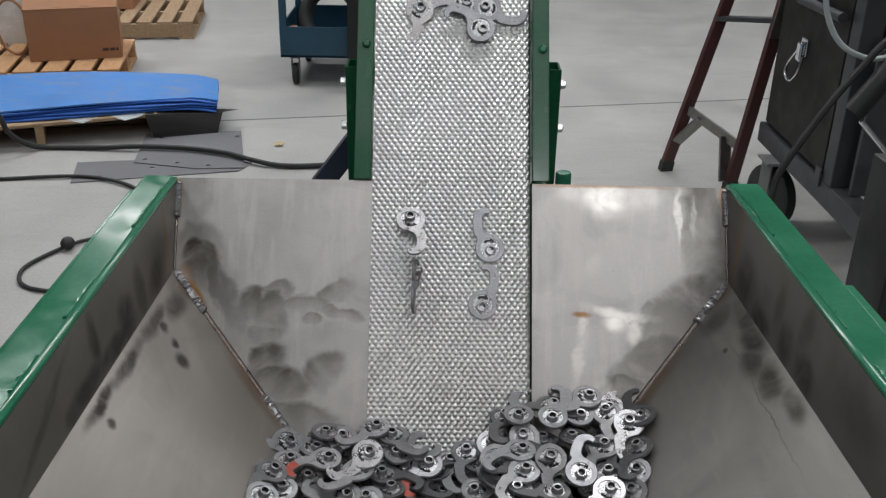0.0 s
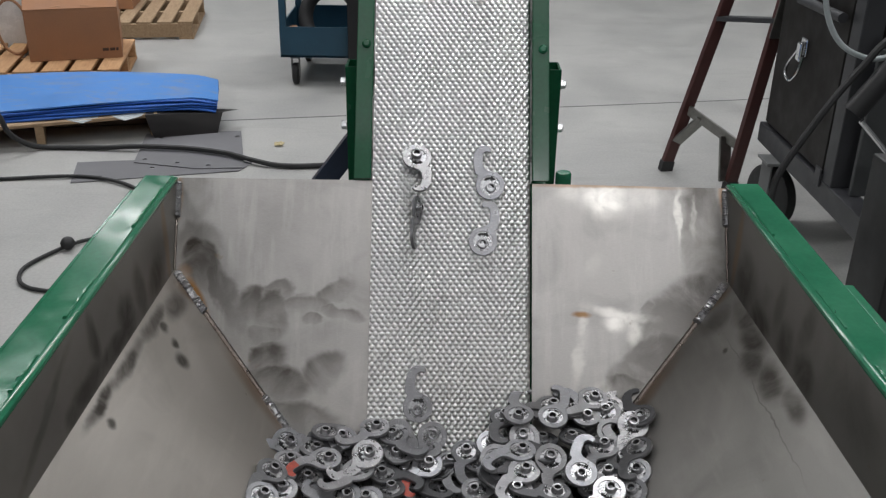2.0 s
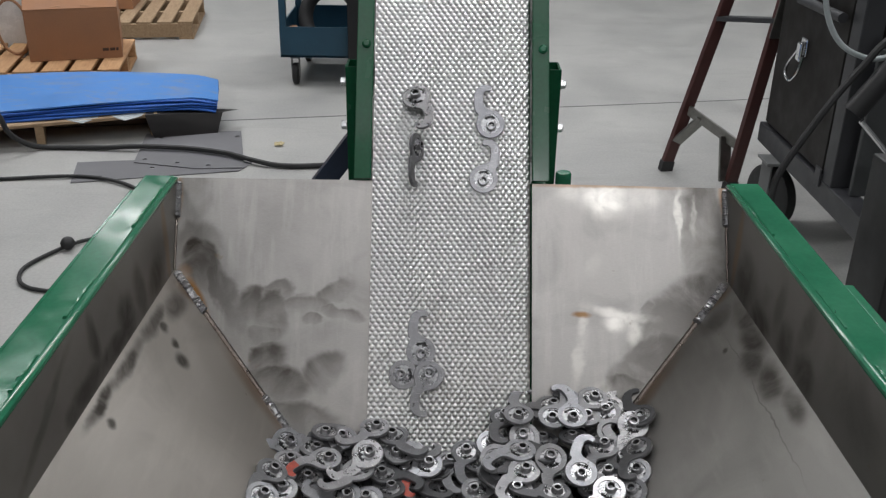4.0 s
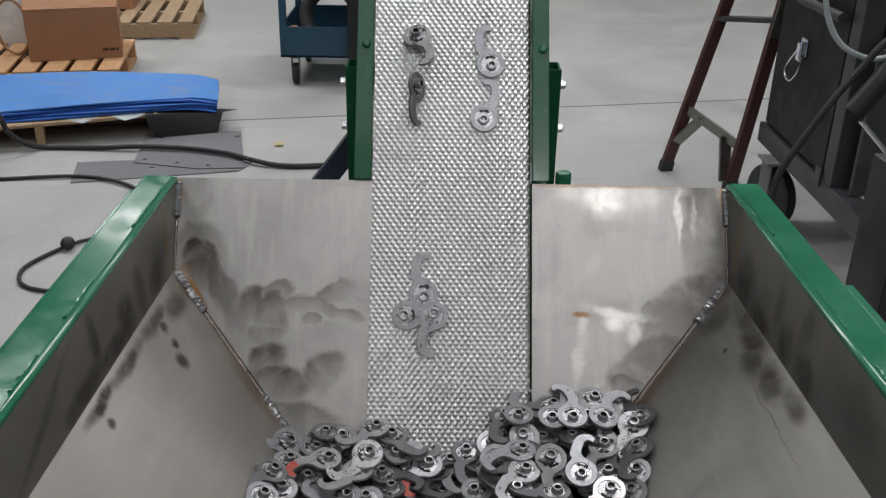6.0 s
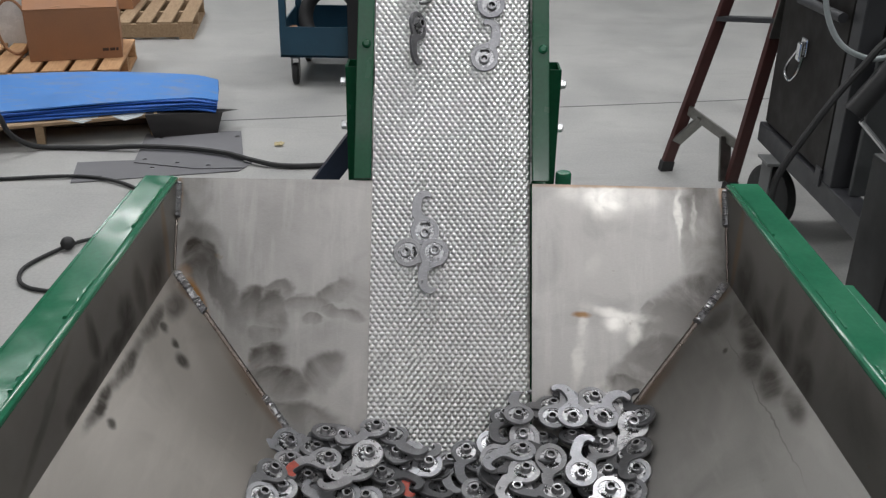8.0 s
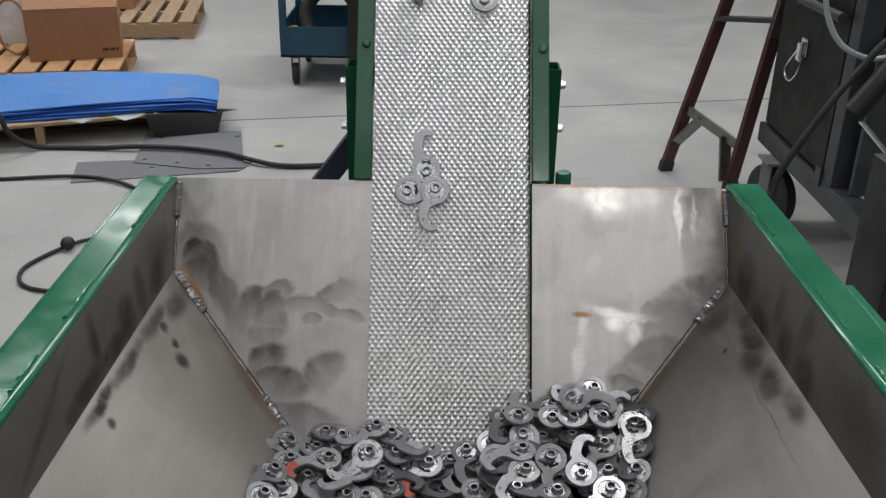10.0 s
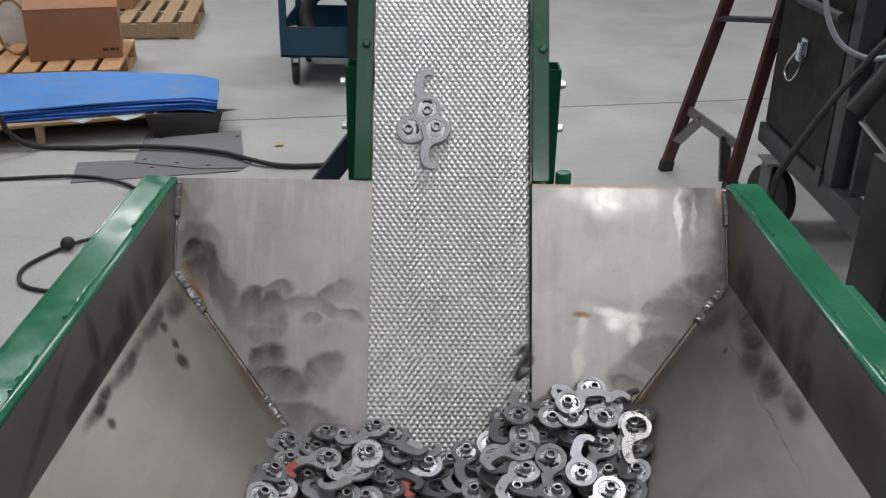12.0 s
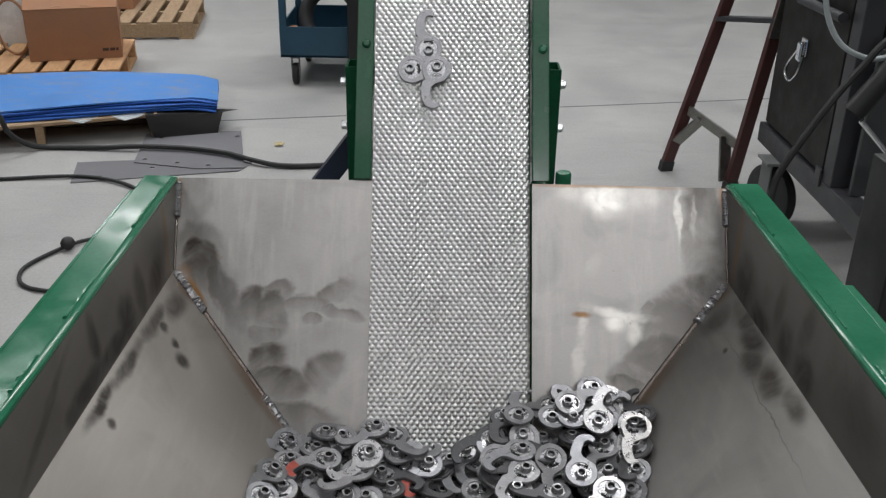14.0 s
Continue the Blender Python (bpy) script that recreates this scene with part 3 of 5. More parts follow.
def hopper():
    t = thing("hopper", (0, 0, 0), "open welded steel hopper with a green painted rim", "hopper")
    xl, xr = HL + (CREASE - FLOORZ) / SL, HR - (CREASE - FLOORZ) / SL
    off = Vector((0, math.sin(radians(INCLINE)), -math.cos(radians(INCLINE))))
    for name, corners in (("back_plate", [(HL, RIM + 0.002), (HL, CREASE), (xl, FLOORZ), (0.0285 - HALF - 0.0005, FLOORZ), (0.0285 - HALF - 0.0005, RIM + 0.002)]),
                          ("back_plate", [(HR, RIM - 0.003), (HR, CREASE - 0.008), (xr, FLOORZ), (0.0285 + HALF + 0.004, FLOORZ), (0.0285 + HALF + 0.004, RIM)])):
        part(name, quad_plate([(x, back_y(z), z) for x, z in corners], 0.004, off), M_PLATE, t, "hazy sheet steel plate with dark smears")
    for x, s in ((HL, -1), (HR, 1)):
        cr = CREASE if s < 0 else CREASE - 0.008
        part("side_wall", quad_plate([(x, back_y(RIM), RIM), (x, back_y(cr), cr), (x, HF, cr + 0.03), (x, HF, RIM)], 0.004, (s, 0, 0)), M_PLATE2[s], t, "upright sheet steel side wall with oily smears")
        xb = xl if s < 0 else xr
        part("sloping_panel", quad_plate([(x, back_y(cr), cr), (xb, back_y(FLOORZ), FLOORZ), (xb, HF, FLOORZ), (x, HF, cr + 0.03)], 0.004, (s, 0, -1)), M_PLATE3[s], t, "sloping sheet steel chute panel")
        # green flange: flat top, a turned-down outer lip, and a narrow inner edge strip
        bm = bmesh.new()
        x0 = x + s * 0.012
        box(bm, *sorted((x0, x + s * 0.066)), HF - 0.06, back_y(RIM) + 0.012, RIM - 0.003, RIM + 0.002, bevel=0.0012)
        box(bm, *sorted((x + s * 0.062, x + s * 0.066)), HF - 0.06, back_y(RIM) + 0.012, RIM - 0.05, RIM - 0.003, bevel=0.001)
        box(bm, *sorted((x + s * 0.066, x + s * (0.080 if s > 0 else 0.072))), HF - 0.06, 1.255 if s > 0 else 1.6, RIM - 0.003, RIM + 0.0015, bevel=0.0012)
        part("rim_flange", bm, M_GREEN, t, "glossy green painted rim flange")
        bm = bmesh.new()
        box(bm, *sorted((x - s * 0.001, x + s * 0.0125)), HF - 0.02, back_y(RIM) - 0.004, RIM - 0.002, RIM + 0.0065, bevel=0.003)
        part("rim_edge", bm, M_GREEN, t, "rounded green painted inner edge", smooth=True)
        # skip welds between flange and edge strip
        for ya, yb in ((1.60, 1.43), (1.23, 1.12), (1.02, 0.94)):
            rng = random.Random(int(ya * 100) + s)
            n = 16
            pts = [(x + s * 0.015, ya + (yb - ya) * k / n, RIM + 0.0035 + rng.uniform(-0.001, 0.001)) for k in range(n + 1)]
            part("painted_weld", tube(bmesh.new(), pts, [0.004 * rng.uniform(0.6, 1.2) for _ in pts], 6), M_GREEN, t, "lumpy weld under green paint", smooth=True)
        # corner seams
        c1, c2 = Vector((x, back_y(RIM), RIM)), Vector((x, back_y(cr), cr))
        v2 = Vector((xb, back_y(FLOORZ), FLOORZ))
        inn = Vector((-s * 0.002, -0.003, 0.001))
        weld(t, c1.lerp(c2, 0.03) + inn, c1.lerp(c2, 0.42) + inn, 0.0062)
        weld(t, c2.lerp(v2, 0.01) + inn, c2.lerp(v2, 0.20) + inn, 0.0085)
        if s < 0:
            weld(t, c2.lerp(v2, 0.59) + inn, c2.lerp(v2, 0.79) + inn, 0.0075)
        for name, a, b in (("corner_seam", c1.lerp(c2, 0.42), c2), ("valley_seam", c2.lerp(v2, 0.20), v2)):
            part(name, tube(bmesh.new(), [a + inn * 0.3, a.lerp(b, 0.5) + inn * 0.3, b + inn * 0.3], 0.0026 if name == "corner_seam" else 0.0055, 8), M_BURN, t, "dark heat-tinted seam", smooth=True)
    part("bottom_panel", boxed(xl, xr, HF, back_y(FLOORZ), FLOORZ - 0.004, FLOORZ), M_PLATE3[1], t)
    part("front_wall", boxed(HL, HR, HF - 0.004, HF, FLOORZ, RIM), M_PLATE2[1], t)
    part("front_flange", boxed(HL - 0.06, HR + 0.06, HF - 0.07, HF - 0.005, RIM - 0.004, RIM + 0.001, bevel=0.001), M_GREEN, t)
    for x in (-0.40, 0.46):
        for y in (0.76, 1.36):
            z = CREASE - (min(abs(x - HL), abs(x - HR)) + 0.025) * SL - 0.05
            part("leg", boxed(x - 0.025, x + 0.025, y - 0.025, y + 0.025, 0.0, z + 0.04, bevel=0.002), M_DKGREEN, t)
    return t


hopper()

cap = thing("pipe_cap", (0.262, 1.82, 0.0), "short green capped upright pipe behind the hopper", "pipe post")
part("pipe", tube(bmesh.new(), [(0, 0, 0), (0, 0, 0.815)], 0.014, 20), M_DKGREEN, cap, smooth=True)
part("cap", tube(bmesh.new(), [(0, 0, 0.805), (0, 0, 0.826), (0, 0, 0.83)], [0.0165, 0.0165, 0.014], 24), M_GREEN, cap, "glossy green end cap", smooth=True)

# ---- far left: pallets, foam sheets, cardboard box, mats, cables ----


def boards(parent, m, span, along, width, thick, count, z, name="deck_board", material=None, skip=()):
    """A row of boards across x, laid out along y."""
    for k in range(count):
        if k in skip:
            continue
        y = (along - width) * k / (count - 1)
        o = part(name, boxed(0, span, y, y + width, z, z + thick, bevel=0.002), material or M_WOOD, parent)


def pallet(at, turn, length, depth, deck_z, count, label, material, board_w=0.09, bottom=True):
    t = thing("pallet", Matrix.Translation(at) @ Matrix.Rotation(radians(turn), 4, "Z"), label, "pallet", "pallets")
    for x in (0.0, length / 2 - 0.02, length - 0.04):
        part("stringer", boxed(x, x + 0.04, 0.004, depth, 0.016 if bottom else 0.0, deck_z - 0.016, bevel=0.002), material, t)
    # deck boards run along x, with gaps between
    boards(t, None, length, depth, board_w, 0.016, count, deck_z - 0.016, material=material)
    if bottom:
        boards(t, None, length, depth, board_w, 0.016, 3, 0.0, "bottom_board", material=material)
    return t


# near pallet under the foam: deck boards run away from the hopper
pallet((-2.418, 4.114, 0), 20.7, 1.10, 0.80, 0.12, 7, "worn pale wooden pallet loaded with blue sheets", M_WOOD, bottom=False)
pallet((-1.84, 5.34, 0), 100, 0.80, 1.20, 0.125, 8, "orange-tinted wooden pallet under a cardboard box", M_WOOD2, 0.12)
pallet((-1.745, 6.70, 0), 98, 0.95, 1.10, 0.125, 8, "empty weathered wooden pallet on the floor", M_WOOD, 0.1)


def foam_sheets():
    t = thing("foam_sheet_stack", (0, 0, 0), "stack of bright blue foam sheets sagging over a pallet", "foam sheets")
    # corners of the stack in plan, front edge bowed
    def edge(k, s, j):
        front = Vector((-2.55, 4.18)).lerp(Vector((-1.12, 4.66)), s)
        back = Vector((-2.75, 4.80)).lerp(Vector((-1.20, 5.04)), s) + Vector((0, 0.12 * math.sin(math.pi * s)))
        p = front.lerp(back, j)
        wob = 0.012 * math.sin(9 * s + k * 1.7) * (1 - j)
        return p.x, p.y + wob - 0.012 * k * (1 - j) * (0.4 + s)
    for k in range(5):
        bm = bmesh.new()
        top, bot = [], []
        for a in range(25):
            s = a / 24
            rt, rb = [], []
            for b in range(7):
                j = b / 6
                x, y = edge(4 - k, s, j)
                sag = -0.05 * (1 - s) ** 2 * (1 - j) + 0.018 * math.sin(3.0 * s + 0.4)
                lift = 0.004 * k * (1.0 - 0.45 * abs(math.sin(4 * s + k)) * (1 - j))
                z = 0.124 + lift + 0.5 * sag + 0.0075 * k
                if s > 0.93:
                    z -= 0.3 * (s - 0.93)
                rt.append(bm.verts.new((x, y, z + 0.006)))
                rb.append(bm.verts.new((x, y, z)))
            top.append(rt)
            bot.append(rb)
        for g in (top, bot):
            for a in range(24):
                for b in range(6):
                    bm.faces.new((g[a][b], g[a + 1][b], g[a + 1][b + 1], g[a][b + 1]))
        for a in range(24):
            for b in (0, 6):
                bm.faces.new((top[a][b], top[a + 1][b], bot[a + 1][b], bot[a][b]))
        for b in range(6):
            for a in (0, 24):
                bm.faces.new((top[a][b], top[a][b + 1], bot[a][b + 1], bot[a][b]))
        part("foam_sheet", bm, M_BLUE if k == 4 else M_BLUE2, t, "bright blue foam sheet", smooth=True)
    return t


foam_sheets()


# papers caught under the sheets, sticking out over the pallet's edge
for px, py, turn in ((-1.79, 4.345, 26), (-1.60, 4.415, 15)):
    t = thing("paper_sheet", Matrix.Translation((px, py, 0.1205)) @ Matrix.Rotation(radians(turn), 4, "Z"), "pale paper corner sticking out under blue sheets", "paper", "papers under the foam")
    bm = slab(bmesh.new(), [(0, 0.06), (0.02, 0.012), (0.075, -0.03), (0.15, 0.005), (0.17, 0.06)], 0.001)
    for v in bm.verts:
        v.co.z -= 0.5 * max(0.0, 0.02 - v.co.y) ** 1.3
    bmesh.ops.translate(bm, vec=(0, 0, 0.0018), verts=bm.verts[:])
    part("paper", bm, M_HOSE, t)


def black_sheet():
    """A stiff dark sheet sticking out past the pallet and drooping to the floor."""
    t = thing("dark_sheet", (0, 0, 0), "stiff dark grey sheet drooping over the pallet edge", "dark sheet")
    bm = bmesh.new()
    rows = []
    for a in range(13):
        s = a / 12
        back = Vector((-1.46, 4.60, 0.1225)).lerp(Vector((-1.03, 4.71, 0.085)), s)
        edge = Vector((-1.44, 4.465, 0.1225)).lerp(Vector((-1.09, 4.61, 0.10)), s)
        low = Vector((-1.40, 4.455, 0.004)).lerp(Vector((-1.11, 4.55, 0.004)), s)
        rows.append([bm.verts.new(p) for p in (low, low.lerp(edge, 0.45) + Vector((0, -0.01, 0)), edge, edge.lerp(back, 0.5), back)])
    for a, b in zip(rows, rows[1:]):
        for k in range(4):
            bm.faces.new((a[k], b[k], b[k + 1], a[k + 1]))
    bmesh.ops.solidify(bm, geom=bm.faces[:], thickness=0.004)
    part("sheet", bm, M_BLACKSHEET, t, smooth=True)


black_sheet()


def carton():
    m = Matrix.Translation((-1.90, 5.62, 0.126)) @ Matrix.Rotation(radians(17), 4, "Z")
    t = thing("cardboard_box", m, "loosely closed brown cardboard box standing on a pallet", "cardboard box")
    w, d, h, th = 0.52, 0.42, 0.295, 0.006
    for name, b in (("front", (-w, 0, 0, th, 0, h)), ("back", (-w, 0, d - th, d, 0, h)), ("side", (-w, -w + th, th, d - th, 0, h)), ("side", (-th, 0, th, d - th, 0, h)), ("bottom", (-w + th, -th, th, d - th, 0, th))):
        part(name, boxed(*b, bevel=0.002), M_CARD, t)
    # flaps not pressed flat: the long ones lean in over the short ones
    for y, lift, turn in ((0.002, 34, 0), (d - 0.002, 22, 180)):
        fm = Matrix.Translation((-w / 2, y, h + 0.001)) @ Matrix.Rotation(radians(turn), 4, "Z") @ Matrix.Rotation(radians(lift), 4, "X")
        part("top_flap", boxed(-w / 2, w / 2, 0, 0.205, 0, 0.006, fm, 0.002), M_CARD, t)
    for x, turn in ((-0.002, 90), (-w + 0.002, -90)):
        fm = Matrix.Translation((x, d / 2, h + 0.001)) @ Matrix.Rotation(radians(turn), 4, "Z") @ Matrix.Rotation(radians(4), 4, "X")
        part("top_flap", boxed(-d / 2 + 0.01, d / 2 - 0.01, 0, 0.2, 0, 0.005, fm, 0.002), M_CARD2, t)
    for k, (x0, x1) in enumerate(((-0.11, -0.075), (-0.068, -0.04), (-0.034, -0.02))):
        part("print_mark", boxed(x0, x1, -0.0025, -0.0005, 0.045, 0.062), M_PRINT, t, "small dark printed mark")
    return t


carton()
# wrapped goods behind the box
wrap = thing("wrapped_bundle", (-2.62, 6.15, 0.0), "bundle wrapped in clear plastic film", "wrapped bundle")
bm = boxed(-0.22, 0.22, -0.2, 0.2, 0.0, 0.5, bevel=0.04)
bmesh.ops.subdivide_edges(bm, edges=bm.edges[:], cuts=3, use_grid_fill=True)
for v in bm.verts:
    v.co += 0.02 * noise.noise_vector(v.co * 9)
bmesh.ops.translate(bm, vec=(0, 0, 0.02), verts=bm.verts[:])
part("film", bm, M_FILM, wrap, "crumpled clear plastic film", smooth=True)
coil = thing("strap_coil", (-2.52, 5.62, 0.126), "loop of pale brown strapping beside the box", "strap")
pts = [(0.10 * math.cos(a) - 0.02, 0.02 * math.sin(a * 0.5), 0.17 + 0.16 * math.sin(a)) for a in [2 * math.pi * k / 30 for k in range(30)]]
part("strap", tube(bmesh.new(), pts, 0.009, 8, closed=True), M_CARD2, coil, smooth=True)
box2 = thing("second_carton", Matrix.Translation((-2.3, 7.1, 0.126)) @ Matrix.Rotation(radians(8), 4, "Z"), "brown carton standing on the far pallet", "cardboard box")
part("body", boxed(-0.5, 0.02, 0, 0.4, 0, 0.35, bevel=0.004), M_CARD, box2)


def mat(name, pts, z, label, holes):
    """A flat sheet lying on the floor, with punched holes."""
    t = thing(name, (0, 0, 0), label, "floor sheet", "sheets on the floor")
    bm = slab(bmesh.new(), pts, 0.004, Matrix.Translation((0, 0, z)), [ring(0.011, 10, *h) for h in holes])
    part("sheet", bm, M_GREYSHEET, t)


mat("rubber_sheet", [(-1.60, 3.84), (-1.66, 4.10), (-1.05, 4.20), (-0.86, 4.13), (-0.90, 4.02), (-1.30, 3.92)], 0.005, "flat grey rubber sheet with small round holes", [(-1.5, 3.92), (-1.3, 4.04), (-1.05, 4.1)])
mat("rubber_sheet", [(-1.40, 4.10), (-1.46, 4.52), (-1.00, 4.59), (-0.88, 4.05), (-1.1, 4.03)], 0.0095, "flat grey rubber sheet overlapping another on the floor", [(-1.36, 4.14), (-1.2, 4.1), (-1.05, 4.07), (-1.0, 4.5), (-1.37, 4.46)])


def cable(pts, r, label, name="power_cable"):
    t = thing(name, (0, 0, 0), label, "cable")
    part("sheath", tube(bmesh.new(), smooth_path(pts), r, 8), M_RUBBER, t, smooth=True)
    return t


cable([(-2.3, 4.15, 0.012), (-2.2, 4.14, 0.2), (-2.10, 4.17, 0.24), (-2.031, 4.19, 0.2), (-2.0, 4.20, 0.11), (-1.936, 4.24, 0.04), (-1.86, 4.28, 0.014), (-1.6, 4.28, 0.016), (-1.42, 4.275, 0.026), (-1.2, 4.26, 0.026), (-1.0, 4.2, 0.026), (-0.86, 4.12, 0.022), (-0.71, 4.07, 0.014), (-0.5, 4.09, 0.014), (-0.2, 4.2, 0.014), (0.1, 4.25, 0.014)], 0.0125, "thick black cable snaking over the floor")
cable([(-2.6, 3.72, 0.009), (-2.2, 3.82, 0.009), (-1.9, 3.865, 0.009), (-1.64, 3.90, 0.012), (-1.48, 3.88, 0.012), (-1.32, 3.79, 0.012), (-1.15, 3.6, 0.009), (-1.0, 3.3, 0.009), (-0.9, 3.0, 0.009)], 0.0085, "black cable lying on the concrete")
plug = cable([(-0.95, 3.28, 0.009), (-1.2, 3.27, 0.010), (-1.33, 3.22, 0.012), (-1.42, 3.10, 0.009), (-1.46, 2.98, 0.009), (-1.42, 2.87, 0.009), (-1.32, 2.82, 0.009), (-1.1, 2.8, 0.009), (-0.9, 2.7, 0.009)], 0.0075, "black cable loop with a round plug on it")
bm = bmesh.new()
bmesh.ops.create_uvsphere(bm, u_segments=16, v_segments=10, radius=0.026, matrix=Matrix.Translation((-1.365, 3.165, 0.027)) @ Matrix.Diagonal((1, 1.1, 0.95, 1)))
part("plug", bm, M_RUBBER, plug, "round black rubber plug", smooth=True)
scrap = thing("paper_scrap", (-0.775, 4.40, 0.0), "small crumpled pale yellow scrap on the floor", "scrap")
bm = bmesh.new()
bmesh.ops.create_grid(bm, x_segments=6, y_segments=5, size=0.03)
for v in bm.verts:
    v.co.x *= 0.75 + 0.5 * noise.noise(v.co * 60)
    v.co.z = 0.006 + 0.012 * abs(noise.noise(v.co * 55 + Vector((3, 1, 0))))
bmesh.ops.solidify(bm, geom=bm.faces[:], thickness=0.001)
part("paper", bm, M_LEAF, scrap)


def tool_cart():
    t = thing("tool_cart", (0, 0, 0), "blue-grey steel shop cart on black casters", "cart")
    x0, x1, y0, y1, z0 = -0.93, -0.40, 5.50, 6.20, 0.17
    # a deep lower tray: floor and four walls
    part("tray_floor", boxed(x0, x1, y0, y1, z0, z0 + 0.012), M_CARTBLUE, t)
    for b in ((x0, x1, y0, y0 + 0.01, z0, z0 + 0.18), (x0, x1, y1 - 0.01, y1, z0, z0 + 0.18), (x0, x0 + 0.01, y0 + 0.01, y1 - 0.01, z0, z0 + 0.18), (x1 - 0.01, x1, y0 + 0.01, y1 - 0.01, z0, z0 + 0.18)):
        part("tray_wall", boxed(*b, bevel=0.003), M_CARTBLUE, t)
    for x in (x0, x1 - 0.04):
        for y in (y0, y1 - 0.04):
            part("upright", boxed(x + 0.001, x + 0.041, y + 0.001, y + 0.041, z0 + 0.012, 0.85, bevel=0.004), M_CARTBLUE, t)
    part("top_tray", boxed(x0, x1, y0, y1, 0.80, 0.86, bevel=0.005), M_CARTBLUE, t)
    for x in (x0 + 0.08, x1 - 0.08):
        for y in (y0 + 0.05, y1 - 0.08):
            c = part("caster", boxed(x - 0.028, x + 0.028, y - 0.03, y + 0.03, z0 - 0.012, z0 - 0.001, bevel=0.003), M_MIDGREY, t, "swivel caster")
            for dx in (-0.024, 0.02):
                bm = bmesh.new()
                box(bm, x + dx, x + dx + 0.004, y - 0.022, y + 0.022, 0.055, z0 - 0.012)
                part("fork", bm, M_MIDGREY, c)
            part("wheel", tube(bmesh.new(), [(x - 0.018, y, 0.0635), (x - 0.013, y, 0.0635), (x + 0.013, y, 0.0635), (x + 0.018, y, 0.0635)], [0.054, 0.0635, 0.0635, 0.054], 28), M_RUBBER, c, "black rubber wheel", smooth=True)
    return t


tool_cart()
tyre = thing("rubber_hose_coil", (-0.66, 5.85, 0.183), "black rubber hose coil lying in the cart tray", "hose coil")
bm = bmesh.new()
tube(bm, [(0.16 * math.cos(a), 0.08 * math.sin(a), 0.16 + 0.16 * math.sin(a)) for a in [2 * math.pi * k / 36 for k in range(36)]], 0.045, 14, closed=True)
part("tread", bm, M_RUBBER, tyre, smooth=True)
tin = thing("cart_clutter", (-0.86, 5.60, 0.183), "small pale tin lying in the cart tray", "tin")
part("tin", tube(bmesh.new(), [(0, 0, 0), (0, 0, 0.14), (0, 0, 0.15)], [0.03, 0.03, 0.024], 16), M_CARD2, tin, smooth=True)
post2 = thing("dark_upright", (0, 0, 0), "dark upright steel leg beside the cart", "steel leg")
part("leg", boxed(-0.52, -0.455, 5.38, 5.42, 0, 1.2, bevel=0.003), M_BLACK, post2)

# ---- far right: step ladder and the machine cart ----


def step_ladder():
    t = thing("step_ladder", (0, 0, 0), "dark red fibreglass step ladder with aluminium braces", "step ladder")
    # rail feet and heads of this side of the ladder
    a0, a1 = Vector((1.065, 4.12, 0.02)), Vector((1.34, 3.96, 1.42))
    b0, b1 = Vector((1.29, 3.86, 0.02)), Vector((1.43, 3.74, 1.42))
    for p, q in ((a0, a1), (b0, b1)):
        bm = bmesh.new()
        bar(bm, p, q, 0.054, 0.028, up=(0.3, -1, 0), bevel=0.004)
        part("rail", bm, M_MAROON, t, "dark red fibreglass ladder rail")
        bm = bmesh.new()
        bar(bm, p + Vector((0, 0, -0.02)), p + (q - p) * 0.022, 0.062, 0.036, up=(0.3, -1, 0), bevel=0.004)
        part("foot", bm, M_RUBBER, t, "black rubber ladder foot")
    bm = bmesh.new()
    bar(bm, a0.lerp(a1, 0.205), b0.lerp(b1, 0.135), 0.012, 0.045, up=(0, 0, 1), bevel=0.002)
    part("spreader", bm, M_ALU, t, "worn aluminium cross brace")
    for p, q in ((a0.lerp(a1, 0.08), a0.lerp(a1, 0.205).lerp(b0.lerp(b1, 0.135), 0.28)), (b0.lerp(b1, 0.02) + Vector((-0.03, 0, 0)), a0.lerp(a1, 0.205).lerp(b0.lerp(b1, 0.135), 0.72))):
        bm = bmesh.new()
        bar(bm, p, q, 0.055, 0.012, up=(0.3, -1, 0), bevel=0.002)
        part("knee_brace", bm, M_ALU, t, "worn aluminium knee brace")
    bm = bmesh.new()
    bar(bm, a0.lerp(a1, 0.50), b0.lerp(b1, 0.53), 0.06, 0.02, up=(0, 0, 1), bevel=0.003)
    part("step", bm, M_DKGREY, t, "dark ladder step")
    bm = bmesh.new()
    bar(bm, b0.lerp(b1, 0.48) + Vector((0.0, -0.02, 0)), b0.lerp(b1, 0.62) + Vector((0, -0.02, 0)), 0.06, 0.006, up=(0.3, -1, 0), bevel=0.002)
    part("bracket", bm, M_ALU, t, "aluminium step bracket")
    # the other frame, and the cap where both meet
    c0, d0 = Vector((1.80, 4.32, 0.02)), Vector((1.95, 4.05, 0.02))
    for p, q in ((c0, a1), (d0, b1)):
        bm = bmesh.new()
        bar(bm, p, q, 0.05, 0.026, up=(0.3, -1, 0), bevel=0.004)
        part("rail", bm, M_MAROON, t, "dark red fibreglass ladder rail")
        bm = bmesh.new()
        bar(bm, p + Vector((0, 0, -0.02)), p + (q - p) * 0.022, 0.06, 0.034, up=(0.3, -1, 0), bevel=0.004)
        part("foot", bm, M_RUBBER, t, "black rubber ladder foot")
    bm = bmesh.new()
    bar(bm, a1 + Vector((-0.05, 0.05, 0.02)), b1 + Vector((0.05, -0.05, 0.02)), 0.14, 0.05, up=(0, 0, 1), bevel=0.006)
    part("top_cap", bm, M_DKGREY, t, "dark ladder top cap")
    return t


step_ladder()


